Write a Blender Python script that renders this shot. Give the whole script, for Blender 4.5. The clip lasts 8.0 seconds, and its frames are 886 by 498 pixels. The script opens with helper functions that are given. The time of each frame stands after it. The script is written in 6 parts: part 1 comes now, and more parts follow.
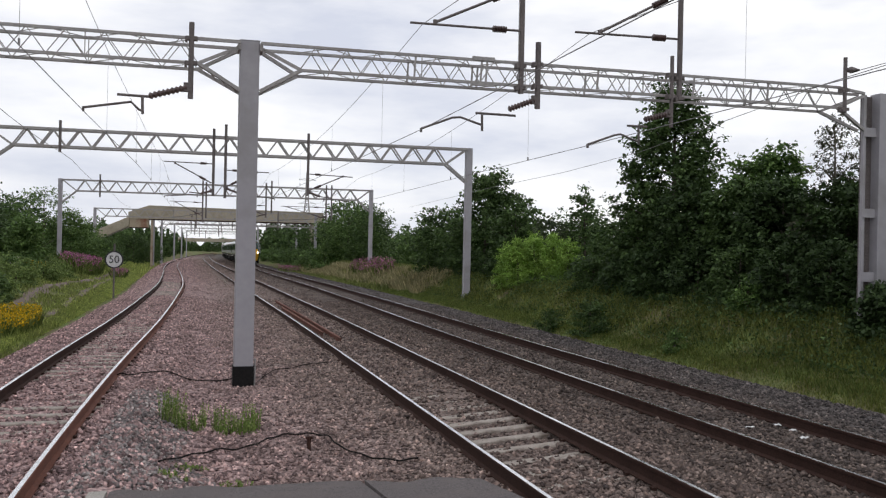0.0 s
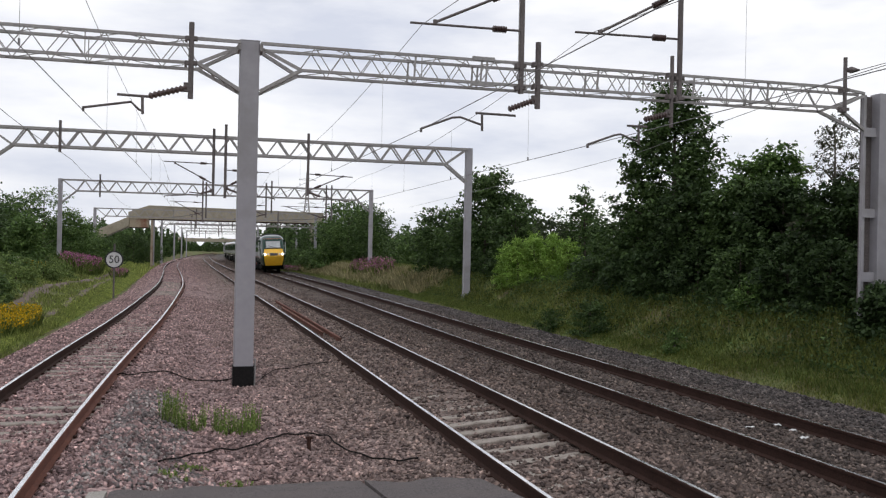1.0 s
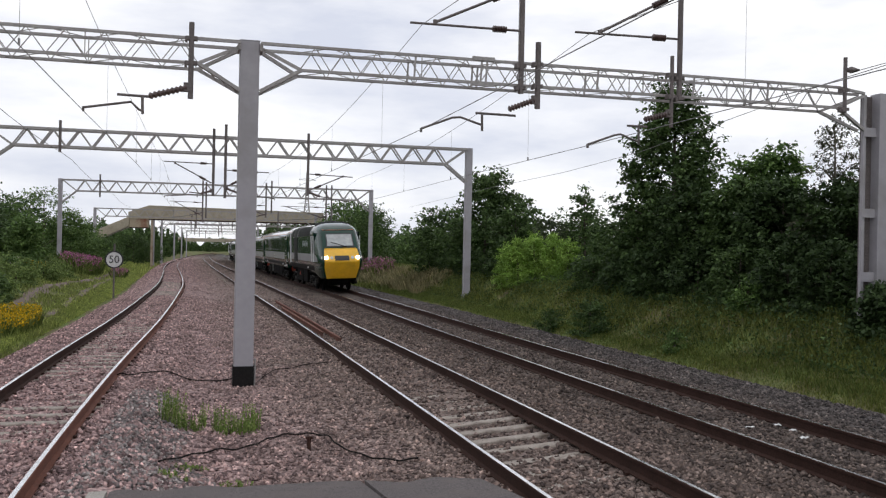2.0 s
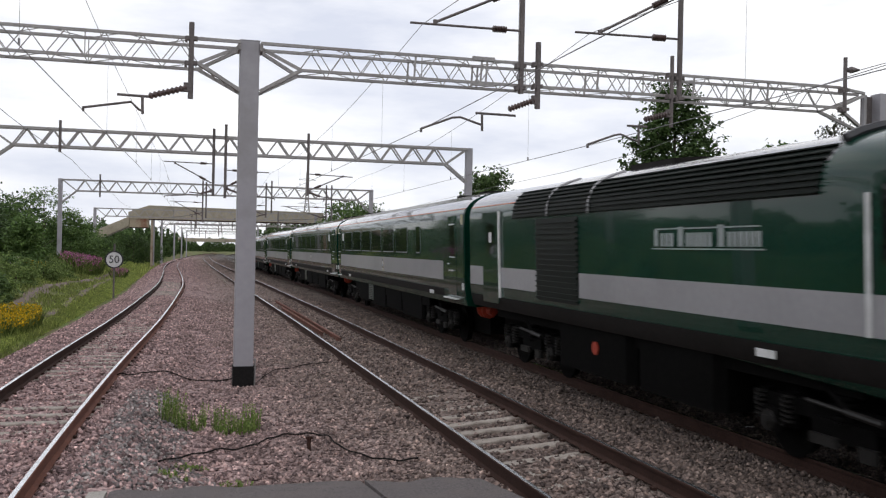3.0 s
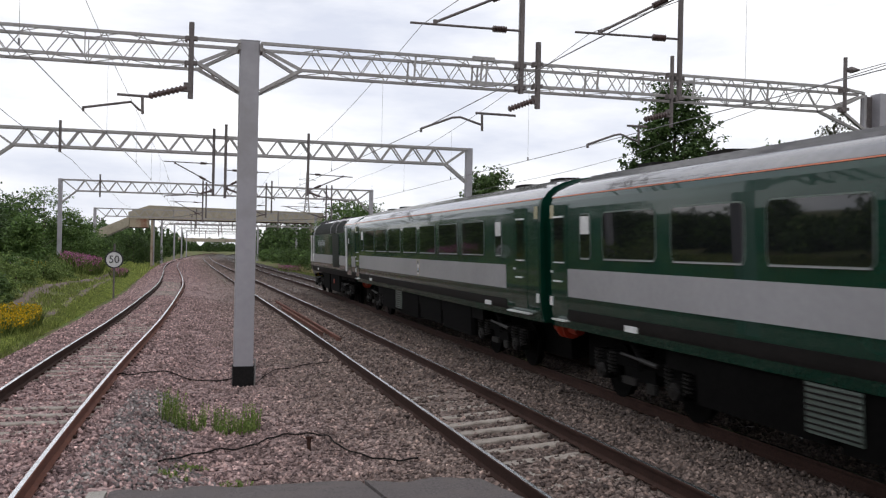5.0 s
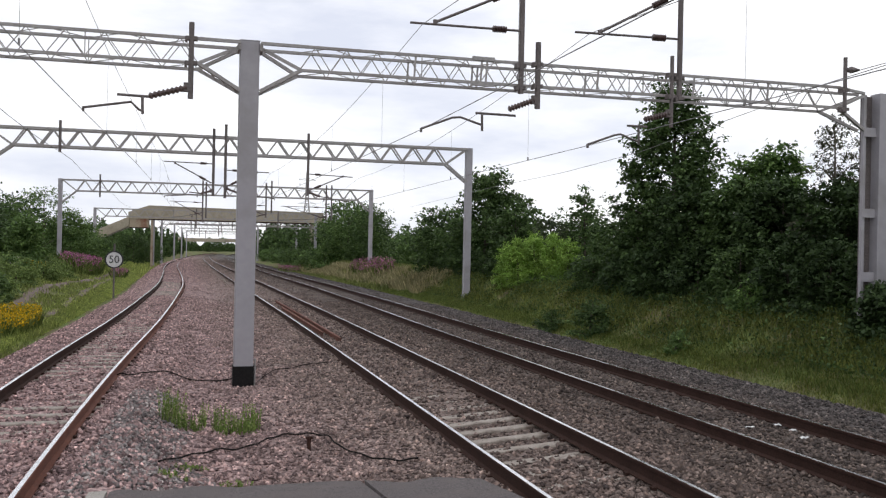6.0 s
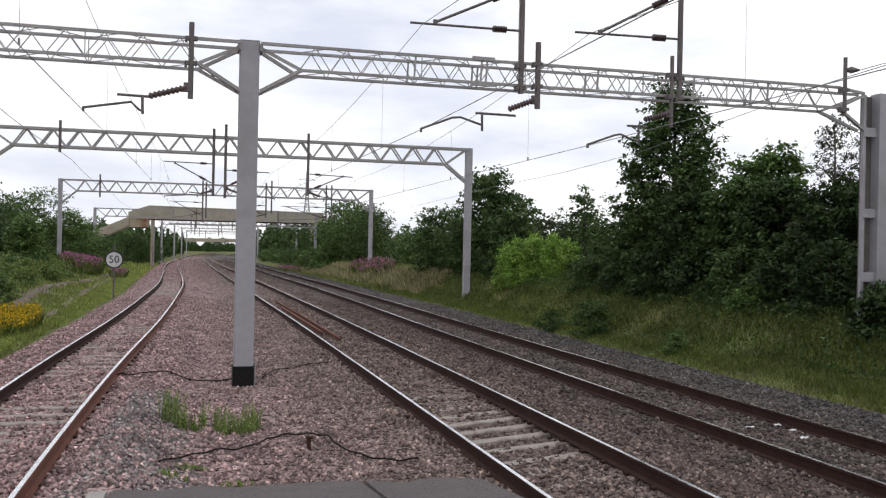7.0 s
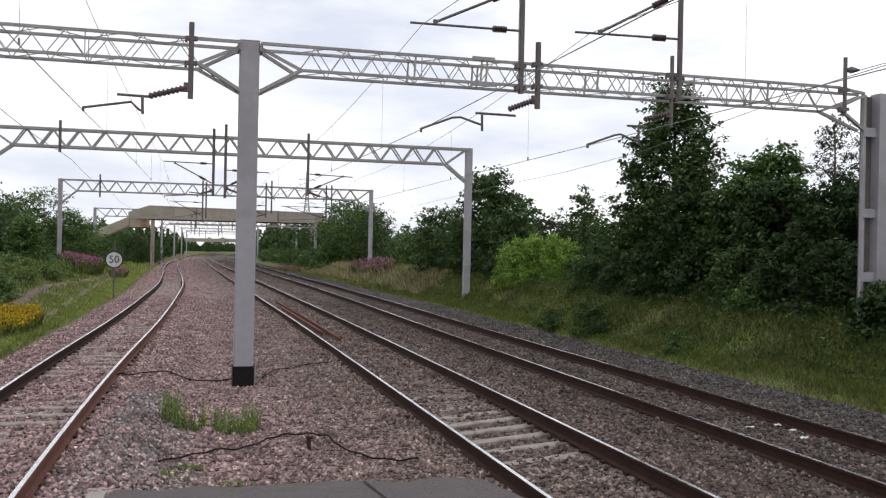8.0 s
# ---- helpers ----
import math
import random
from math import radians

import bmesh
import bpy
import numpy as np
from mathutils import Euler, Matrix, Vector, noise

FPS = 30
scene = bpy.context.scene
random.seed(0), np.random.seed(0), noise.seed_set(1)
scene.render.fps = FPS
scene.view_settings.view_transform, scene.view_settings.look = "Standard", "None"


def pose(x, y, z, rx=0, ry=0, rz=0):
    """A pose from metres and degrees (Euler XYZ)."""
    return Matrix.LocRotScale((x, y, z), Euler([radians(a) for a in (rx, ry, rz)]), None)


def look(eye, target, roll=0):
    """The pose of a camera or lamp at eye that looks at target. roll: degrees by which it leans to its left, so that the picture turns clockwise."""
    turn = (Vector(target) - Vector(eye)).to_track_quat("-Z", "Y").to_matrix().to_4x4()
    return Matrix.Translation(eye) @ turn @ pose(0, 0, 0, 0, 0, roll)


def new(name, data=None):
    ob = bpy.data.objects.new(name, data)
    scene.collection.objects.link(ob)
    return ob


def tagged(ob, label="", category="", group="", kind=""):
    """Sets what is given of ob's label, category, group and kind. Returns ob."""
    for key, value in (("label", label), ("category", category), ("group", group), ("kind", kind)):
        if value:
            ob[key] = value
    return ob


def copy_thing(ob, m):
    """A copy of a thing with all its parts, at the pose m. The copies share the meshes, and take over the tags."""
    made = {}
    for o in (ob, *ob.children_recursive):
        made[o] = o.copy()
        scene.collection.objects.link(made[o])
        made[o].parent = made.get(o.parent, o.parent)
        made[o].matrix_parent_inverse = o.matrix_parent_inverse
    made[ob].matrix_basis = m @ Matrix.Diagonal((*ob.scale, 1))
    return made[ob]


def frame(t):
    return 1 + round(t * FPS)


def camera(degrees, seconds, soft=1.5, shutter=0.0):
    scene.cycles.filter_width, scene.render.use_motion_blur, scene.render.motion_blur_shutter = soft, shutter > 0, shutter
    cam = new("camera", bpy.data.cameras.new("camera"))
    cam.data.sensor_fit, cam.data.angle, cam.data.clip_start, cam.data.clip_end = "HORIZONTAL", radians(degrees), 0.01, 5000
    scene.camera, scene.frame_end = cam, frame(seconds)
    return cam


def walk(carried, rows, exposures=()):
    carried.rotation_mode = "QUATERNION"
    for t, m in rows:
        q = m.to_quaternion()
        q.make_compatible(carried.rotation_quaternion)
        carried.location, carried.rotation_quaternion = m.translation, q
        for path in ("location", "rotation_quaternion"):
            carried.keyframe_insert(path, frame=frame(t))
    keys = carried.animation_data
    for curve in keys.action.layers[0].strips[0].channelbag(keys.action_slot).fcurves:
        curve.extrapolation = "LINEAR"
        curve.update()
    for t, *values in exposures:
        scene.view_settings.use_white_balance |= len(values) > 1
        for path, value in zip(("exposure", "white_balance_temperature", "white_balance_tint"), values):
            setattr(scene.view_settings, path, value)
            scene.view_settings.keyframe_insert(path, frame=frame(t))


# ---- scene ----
# ---- camera ----
cam = camera(50.57, 8.0, soft=1.2, shutter=0.07)
EYE = (0.0, 0.0, 2.555)
VIEW = look(EYE, (2.6233, 9.6498, 2.5654), 1.167)
walk(cam, [(0.0, VIEW), (8.0, VIEW)], exposures=[(0.0, -0.05), (1.6, -0.03), (3.0, 0.06), (4.7, 0.07), (6.0, 0.12), (8.0, 0.12)])

# ---- light: bright overcast sky, weak wide sun high behind the clouds ----
scene.view_settings.exposure = 0.0
SUN_EL, SUN_AZ = radians(52), radians(200)


def make_world():
    w = bpy.data.worlds.new("overcast")
    scene.world = w
    w.use_nodes = True
    nt = w.node_tree
    N, L = nt.nodes, nt.links
    N.clear()
    out = N.new("ShaderNodeOutputWorld")
    bg = N.new("ShaderNodeBackground")
    sky = N.new("ShaderNodeTexSky")
    sky.sky_type = "NISHITA"
    sky.sun_disc = False
    sky.sun_elevation = SUN_EL
    sky.sun_rotation = SUN_AZ
    scale_sky = N.new("ShaderNodeVectorMath")
    scale_sky.operation = "SCALE"
    scale_sky.inputs["Scale"].default_value = 0.10
    L.new(sky.outputs[0], scale_sky.inputs[0])
    tc = N.new("ShaderNodeTexCoord")
    mp = N.new("ShaderNodeMapping")
    mp.inputs["Scale"].default_value = (1.6, 1.6, 6.0)
    L.new(tc.outputs["Generated"], mp.inputs["Vector"])
    nz = N.new("ShaderNodeTexNoise")
    nz.inputs["Scale"].default_value = 1.9
    nz.inputs["Detail"].default_value = 6
    nz.inputs["Roughness"].default_value = 0.55
    L.new(mp.outputs[0], nz.inputs["Vector"])
    ramp = N.new("ShaderNodeValToRGB")
    ramp.color_ramp.elements[0].position = 0.35
    ramp.color_ramp.elements[0].color = (0.665, 0.695, 0.80, 1)
    ramp.color_ramp.elements[1].position = 0.60
    ramp.color_ramp.elements[1].color = (1.0, 1.0, 1.02, 1)
    L.new(nz.outputs[0], ramp.inputs[0])
    mix = N.new("ShaderNodeMix")
    mix.data_type = "RGBA"
    mix.inputs["Factor"].default_value = 0.94
    L.new(scale_sky.outputs[0], mix.inputs[6])
    L.new(ramp.outputs[0], mix.inputs[7])
    L.new(mix.outputs[2], bg.inputs["Color"])
    bg.inputs["Strength"].default_value = 1.1
    L.new(bg.outputs[0], out.inputs["Surface"])


make_world()
sun = new("sun", bpy.data.lights.new("sun", "SUN"))
sun.data.energy, sun.data.angle, sun.data.color = 0.35, radians(30), (1.0, 0.97, 0.92)
sun.matrix_basis = look((0, 0, 60), (10, 34, 0))


# ---- materials ----
def base_mat(name, rough=0.7, metal=0.0, coat=0.0, spec=0.5):
    m = bpy.data.materials.new(name)
    m.use_nodes = True
    p = m.node_tree.nodes["Principled BSDF"]
    p.inputs["Roughness"].default_value = rough
    p.inputs["Metallic"].default_value = metal
    p.inputs["Coat Weight"].default_value = coat
    p.inputs["Coat Roughness"].default_value = 0.04
    p.inputs["Specular IOR Level"].default_value = spec
    return m, m.node_tree.nodes, m.node_tree.links, p


def noise_node(N, L, vec, scale, detail=5, rough=0.6):
    n = N.new("ShaderNodeTexNoise")
    n.inputs["Scale"].default_value = scale
    n.inputs["Detail"].default_value = detail
    n.inputs["Roughness"].default_value = rough
    L.new(vec, n.inputs["Vector"])
    return n.outputs[0]


def ramp_node(N, L, fac, stops):
    r = N.new("ShaderNodeValToRGB")
    e = r.color_ramp.elements
    while len(e) < len(stops):
        e.new(0.5)
    for el, (pos, col) in zip(e, stops):
        el.position = pos
        el.color = (*col, 1)
    L.new(fac, r.inputs[0])
    return r.outputs[0]


def mix_node(N, L, fac, a, b, mode="MIX"):
    m = N.new("ShaderNodeMix")
    m.data_type = "RGBA"
    m.blend_type = mode
    for sock, v in ((m.inputs["Factor"], fac), (m.inputs[6], a), (m.inputs[7], b)):
        if isinstance(v, (int, float)):
            sock.default_value = v
        elif isinstance(v, tuple):
            sock.default_value = (*v, 1)
        else:
            L.new(v, sock)
    return m.outputs[2]


def worn(name, c1, c2, big=1.5, small=25.0, rough=0.7, metal=0.0, bump=0.3, coat=0.0, stain=None, spec=0.5, island=0.0, dist=0.01):
    """Surface with colour variation at two scales, optional stain colour, and fine relief."""
    m, N, L, p = base_mat(name, rough, metal, coat, spec)
    tc = N.new("ShaderNodeTexCoord").outputs["Object"]
    fine = noise_node(N, L, tc, small)
    col = ramp_node(N, L, fine, [(0.3, c1), (0.7, c2)])
    wide = noise_node(N, L, tc, big, 4)
    if stain:
        f = ramp_node(N, L, wide, [(0.5, (0, 0, 0)), (0.68, (1, 1, 1))])
        col = mix_node(N, L, f, col, stain)
    else:
        f = ramp_node(N, L, wide, [(0.3, (0.78, 0.78, 0.78)), (0.7, (1.12, 1.12, 1.12))])
        col = mix_node(N, L, 1.0, col, f, "MULTIPLY")
    if island:
        g = N.new("ShaderNodeNewGeometry").outputs["Random Per Island"]
        v = ramp_node(N, L, g, [(0, (1 - island,) * 3), (1, (1 + island,) * 3)])
        col = mix_node(N, L, 1.0, col, v, "MULTIPLY")
    L.new(col, p.inputs["Base Color"])
    if bump:
        b = N.new("ShaderNodeBump")
        b.inputs["Strength"].default_value = bump
        b.inputs["Distance"].default_value = dist
        L.new(fine, b.inputs["Height"])
        L.new(b.outputs[0], p.inputs["Normal"])
    return m


def ballast_mat(name, tint=None):
    """Track ballast: pinkish granite on the slow line side, browner by the fast lines, dark grey on the far shoulder."""
    m, N, L, p = base_mat(name, 0.9, spec=0.25)
    geo = N.new("ShaderNodeNewGeometry")
    sep = N.new("ShaderNodeSeparateXYZ")
    L.new(geo.outputs["Position"], sep.inputs[0])
    wob = noise_node(N, L, geo.outputs["Position"], 0.5, 4)
    madd = N.new("ShaderNodeMath")
    madd.operation = "MULTIPLY_ADD"
    L.new(wob, madd.inputs[0])
    madd.inputs[1].default_value = 3.0
    L.new(sep.outputs[0], madd.inputs[2])
    mr = N.new("ShaderNodeMapRange")
    mr.inputs["From Min"].default_value = -4.0
    mr.inputs["From Max"].default_value = 16.0
    L.new(madd.outputs[0], mr.inputs["Value"])
    zone = ramp_node(N, L, mr.outputs[0], [(0.0, (0.47, 0.325, 0.315)), (0.30, (0.43, 0.31, 0.295)), (0.42, (0.30, 0.232, 0.205)), (0.62, (0.165, 0.130, 0.112)), (0.78, (0.140, 0.118, 0.106)), (0.9, (0.125, 0.115, 0.112))])
    if tint:
        zone = mix_node(N, L, 1.0, zone, tint)
    cells = N.new("ShaderNodeTexVoronoi")
    cells.inputs["Scale"].default_value = 19.0
    L.new(geo.outputs["Position"], cells.inputs["Vector"])
    sepc = N.new("ShaderNodeSeparateColor")
    L.new(cells.outputs["Color"], sepc.inputs[0])
    tone = ramp_node(N, L, sepc.outputs[0], [(0.0, (0.66, 0.66, 0.67)), (0.6, (1.02, 1.02, 1.02)), (0.95, (1.3, 1.28, 1.26))])
    col = mix_node(N, L, 1.0, zone, tone, "MULTIPLY")
    isl = ramp_node(N, L, geo.outputs["Random Per Island"], [(0.0, (0.42, 0.41, 0.43)), (0.5, (0.95, 0.95, 0.95)), (0.88, (1.45, 1.42, 1.40)), (1.0, (2.1, 2.05, 2.0))])
    col = mix_node(N, L, 1.0, col, isl, "MULTIPLY")
    grime = ramp_node(N, L, noise_node(N, L, geo.outputs["Position"], 1.3, 5), [(0.35, (0.72, 0.70, 0.70)), (0.65, (1.08, 1.08, 1.08))])
    col = mix_node(N, L, 1.0, col, grime, "MULTIPLY")
    # shade between stones painted into the colour: darker away from each cell's centre
    crev_shade = ramp_node(N, L, cells.outputs["Distance"], [(0.25, (1.08, 1.08, 1.08)), (0.75, (0.55, 0.54, 0.54))])
    col = mix_node(N, L, 1.0, col, crev_shade, "MULTIPLY")
    L.new(col, p.inputs["Base Color"])
    b = N.new("ShaderNodeBump")
    b.inputs["Strength"].default_value = 0.9
    b.inputs["Distance"].default_value = 0.03
    L.new(cells.outputs["Distance"], b.inputs["Height"])
    L.new(b.outputs[0], p.inputs["Normal"])
    return m


def grass_ground_mat(name):
    m, N, L, p = base_mat(name, 0.95, spec=0.2)
    pos = N.new("ShaderNodeNewGeometry").outputs["Position"]
    a = ramp_node(N, L, noise_node(N, L, pos, 6.0, 8), [(0.3, (0.075, 0.115, 0.028)), (0.55, (0.14, 0.18, 0.05)), (0.75, (0.23, 0.23, 0.10))])
    f = ramp_node(N, L, noise_node(N, L, pos, 0.45, 5), [(0.42, (0, 0, 0)), (0.62, (1, 1, 1))])
    col = mix_node(N, L, f, a, (0.15, 0.115, 0.07))
    L.new(col, p.inputs["Base Color"])
    b = N.new("ShaderNodeBump")
    b.inputs["Strength"].default_value = 0.8
    b.inputs["Distance"].default_value = 0.08
    L.new(noise_node(N, L, pos, 14.0, 6), b.inputs["Height"])
    L.new(b.outputs[0], p.inputs["Normal"])
    return m


def leaf_mat(name, dark, light, rough=0.6):
    m, N, L, p = base_mat(name, rough, spec=0.18)
    geo = N.new("ShaderNodeNewGeometry")
    col = ramp_node(N, L, geo.outputs["Random Per Island"], [(0.0, dark), (0.8, light), (1.0, tuple(min(1, c * 1.5) for c in light))])
    w = ramp_node(N, L, noise_node(N, L, geo.outputs["Position"], 0.9, 4), [(0.3, (0.7, 0.72, 0.7)), (0.7, (1.25, 1.2, 1.1))])
    col = mix_node(N, L, 1.0, col, w, "MULTIPLY")
    L.new(col, p.inputs["Base Color"])
    tr = N.new("ShaderNodeBsdfTranslucent")
    L.new(col, tr.inputs["Color"])
    ms = N.new("ShaderNodeMixShader")
    ms.inputs[0].default_value = 0.25
    out = N["Material Output"]
    L.new(p.outputs[0], ms.inputs[1])
    L.new(tr.outputs[0], ms.inputs[2])
    L.new(ms.outputs[0], out.inputs["Surface"])
    return m


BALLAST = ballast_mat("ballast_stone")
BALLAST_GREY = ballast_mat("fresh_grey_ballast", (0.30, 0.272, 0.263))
GRASSGROUND = grass_ground_mat("rough_grass_ground")
ASPHALT = worn("asphalt", (0.035, 0.030, 0.030), (0.17, 0.145, 0.142), 2.0, 38.0, 0.92, bump=0.9, stain=(0.12, 0.10, 0.095), dist=0.02)
CONCRETE = worn("pale_concrete", (0.30, 0.28, 0.25), (0.42, 0.39, 0.35), 1.1, 30.0, 0.9, bump=0.3)
SLEEPER = worn("sleeper_concrete", (0.24, 0.205, 0.175), (0.37, 0.33, 0.29), 2.3, 30.0, 0.9, bump=0.4, stain=(0.14, 0.11, 0.092))
RUST = worn("rusty_rail_side", (0.030, 0.017, 0.014), (0.060, 0.031, 0.024), 3.0, 40.0, 0.9, bump=0.3, spec=0.15)
RUST_ORANGE = worn("orange_rust", (0.10, 0.034, 0.021), (0.18, 0.064, 0.038), 3.0, 40.0, 0.9, bump=0.3)
RAILTOP = worn("polished_rail_head", (0.70, 0.70, 0.72), (0.84, 0.84, 0.85), 2.0, 60.0, 0.24, 1.0, bump=0.05)
GALV = worn("galvanised_steel", (0.26, 0.248, 0.245), (0.38, 0.365, 0.355), 0.8, 18.0, 0.6, 0.25, bump=0.1, stain=(0.27, 0.245, 0.235))
MASTGREY = worn("grey_mast_paint", (0.30, 0.288, 0.312), (0.34, 0.328, 0.35), 0.9, 5.0, 0.6, bump=0.03, stain=(0.262, 0.25, 0.258))
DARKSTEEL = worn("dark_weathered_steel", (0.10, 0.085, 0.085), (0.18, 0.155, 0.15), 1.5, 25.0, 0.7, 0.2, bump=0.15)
BITUMEN = worn("black_bitumen", (0.006, 0.006, 0.006), (0.016, 0.014, 0.014), 3.0, 30.0, 0.85, spec=0.2)
INSULATOR = worn("brown_porcelain", (0.065, 0.045, 0.043), (0.12, 0.078, 0.072), 5, 30, 0.3, bump=0)
WIRE = worn("weathered_copper_wire", (0.20, 0.195, 0.195), (0.28, 0.27, 0.27), 1, 10, 0.6, 0.5, bump=0)
BLACKCABLE = worn("black_cable_sheath", (0.010, 0.009, 0.009), (0.024, 0.020, 0.018), 3, 30, 0.9, spec=0.1)


# ---- mesh helpers ----
class Build:
    """Collects vertices, faces and material slots for one mesh."""

    def __init__(self):
        self.v, self.f, self.m = [], [], []

    def add(self, verts, faces, slot=0):
        n = len(self.v)
        self.v.extend(tuple(p) for p in verts)
        self.f.extend(tuple(i + n for i in f) for f in faces)
        self.m.extend([slot] * len(faces))
        return self

    def box(self, c, s, slot=0, rot=None, bevel=0.0):
        x, y, z = (d / 2 for d in s)
        if bevel:
            b = min(bevel, x * 0.9, y * 0.9)
            ring = [(-x + b, -y), (x - b, -y), (x, -y + b), (x, y - b), (x - b, y), (-x + b, y), (-x, y - b), (-x, -y + b)]
            pts = [(px, py, -z) for px, py in ring] + [(px, py, z) for px, py in ring]
            fs = [tuple(range(7, -1, -1)), tuple(range(8, 16))] + [(i, (i + 1) % 8, 8 + (i + 1) % 8, 8 + i) for i in range(8)]
        else:
            pts = [(-x, -y, -z), (x, -y, -z), (x, y, -z), (-x, y, -z), (-x, -y, z), (x, -y, z), (x, y, z), (-x, y, z)]
            fs = [(3, 2, 1, 0), (4, 5, 6, 7), (0, 1, 5, 4), (1, 2, 6, 5), (2, 3, 7, 6), (3, 0, 4, 7)]
        c = Vector(c)
        return self.add([c + (rot @ Vector(p) if rot else Vector(p)) for p in pts], fs, slot)

    def beam(self, a, b, w, h, slot=0):
        """Rectangular bar from a to b, w across and h high."""
        a, b = Vector(a), Vector(b)
        d = (b - a)
        ln = d.length
        d.normalize()
        up = Vector((0, 0, 1)) if abs(d.z) < 0.95 else Vector((0, 1, 0))
        s = d.cross(up).normalized()
        u = s.cross(d)
        pts = [p + s * i * w / 2 + u * j * h / 2 for p in (a, b) for i, j in ((-1, -1), (1, -1), (1, 1), (-1, 1))]
        return self.add(pts, [(0, 1, 2, 3), (7, 6, 5, 4), (0, 4, 5, 1), (1, 5, 6, 2), (2, 6, 7, 3), (3, 7, 4, 0)], slot)

    def tube(self, pts, r, n=8, slot=0, caps=True):
        """Round tube along pts; r is a number or one radius a point."""
        pts = [Vector(p) for p in pts]
        rr = r if isinstance(r, (list, tuple)) else [r] * len(pts)
        rings = []
        for i, p in enumerate(pts):
            d = (pts[min(i + 1, len(pts) - 1)] - pts[max(i - 1, 0)]).normalized()
            ref = Vector((0, 0, 1)) if abs(d.z) < 0.9 else Vector((1, 0, 0))
            s = d.cross(ref).normalized()
            u = s.cross(d)
            rings.append([p + (s * math.cos(t) + u * math.sin(t)) * rr[i] for t in (2 * math.pi * k / n for k in range(n))])
        fs = []
        for i in range(len(pts) - 1):
            for k in range(n):
                fs.append((i * n + k, i * n + (k + 1) % n, (i + 1) * n + (k + 1) % n, (i + 1) * n + k))
        if caps:
            fs.append(tuple(range(n - 1, -1, -1)))
            fs.append(tuple((len(pts) - 1) * n + k for k in range(n)))
        return self.add([v for r_ in rings for v in r_], fs, slot)

    def grid(self, rows, slot=0, closed=False):
        """Sheet through rows of points of equal length; slot may be a function of the face's centre."""
        n = len(rows[0])
        base = len(self.v)
        flat = [tuple(p) for r in rows for p in r]
        self.v.extend(flat)
        for i in range(len(rows) - 1):
            for k in range(n if closed else n - 1):
                q = (i * n + k, i * n + (k + 1) % n, (i + 1) * n + (k + 1) % n, (i + 1) * n + k)
                self.f.append(tuple(j + base for j in q))
                if callable(slot):
                    c = [sum(flat[j][a] for j in q) / 4 for a in range(3)]
                    self.m.append(slot(*c))
                else:
                    self.m.append(slot)
        return self

    def mesh(self, name, mats, smooth=False):
        me = bpy.data.meshes.new(name)
        me.from_pydata(self.v, [], self.f)
        for m in mats:
            me.materials.append(m)
        if len(mats) > 1:
            me.polygons.foreach_set("material_index", self.m)
        if smooth:
            me.polygons.foreach_set("use_smooth", [True] * len(me.polygons))
        me.update()
        return me


def part(name, b, material, parent=None, label="", smooth=False):
    """Links a Build as ONE mesh object under a thing or a part."""
    mats = material if isinstance(material, (list, tuple)) else [material]
    ob = new(name, b.mesh(name, mats, smooth))
    ob.parent = parent
    if label:
        ob["label"] = label
    return ob


def thing(name, label, category, group="", kind="", m=None):
    ob = new(name)
    ob.empty_display_size = 0.2
    if m is not None:
        ob.matrix_basis = m
    return tagged(ob, label, category, group, kind)


def spline(y, knots):
    """Smooth curve through (y, value) knots."""
    ks = [k for k, _ in knots]
    vs = [v for _, v in knots]
    if y <= ks[0]:
        return vs[0] + (y - ks[0]) * (vs[1] - vs[0]) / (ks[1] - ks[0])
    if y >= ks[-1]:
        return vs[-1] + (y - ks[-1]) * (vs[-1] - vs[-2]) / (ks[-1] - ks[-2])
    i = max(j for j in range(len(ks)) if ks[j] <= y)
    i = min(i, len(ks) - 2)
    slope = [(vs[min(j + 1, len(ks) - 1)] - vs[max(j - 1, 0)]) / (ks[min(j + 1, len(ks) - 1)] - ks[max(j - 1, 0)]) for j in (i, i + 1)]
    h = ks[i + 1] - ks[i]
    t = (y - ks[i]) / h
    return (2 * t ** 3 - 3 * t ** 2 + 1) * vs[i] + (t ** 3 - 2 * t ** 2 + t) * h * slope[0] + (-2 * t ** 3 + 3 * t ** 2) * vs[i + 1] + (t ** 3 - t ** 2) * h * slope[1]


# ---- the line of the railway ----
GAUGE = 1.505
BEND = [(-500, 0.0), (-60, 0.0), (0, 0.0), (30, -0.06), (50, -0.24), (83, -0.45), (141, -0.45), (212, -0.2), (300, 1.5), (400, 7.0), (560, 22.0)]
BEND_DOWN = [(-500, 0.0), (-60, 0.0), (0, 0.0), (28, 0.0), (45, 0.15), (80, 0.28), (102, 0.4), (126, 0.75), (151, 1.0), (212, 1.4), (300, 3.2), (400, 9.0), (560, 24.0)]
SLOW = [(-500, -2.95), (-60, -2.9), (-20, -2.65), (9.5, -2.33), (19, -2.1), (32, -1.57), (45, -1.24), (62, -1.02), (92, -1.44), (124, -2.05), (165, -2.0), (225, -0.7), (300, 1.5), (400, 7.5), (560, 22.0)]
GRADE = [(-500, 0.0), (0, 0.0), (55, 0.0), (80, -0.10), (126, -0.35), (160, -0.50), (230, -0.75), (400, -1.2), (600, -1.6), (3300, -5.0)]


def grade(y):
    """The line falls gently away in the distance."""
    return spline(y, GRADE)


def bend(y):
    return spline(y, BEND)


def c_up(y):
    return 4.447 + bend(y)


def c_down(y):
    return 8.46 + spline(y, BEND_DOWN)


def c_slow(y):
    return spline(y, SLOW)


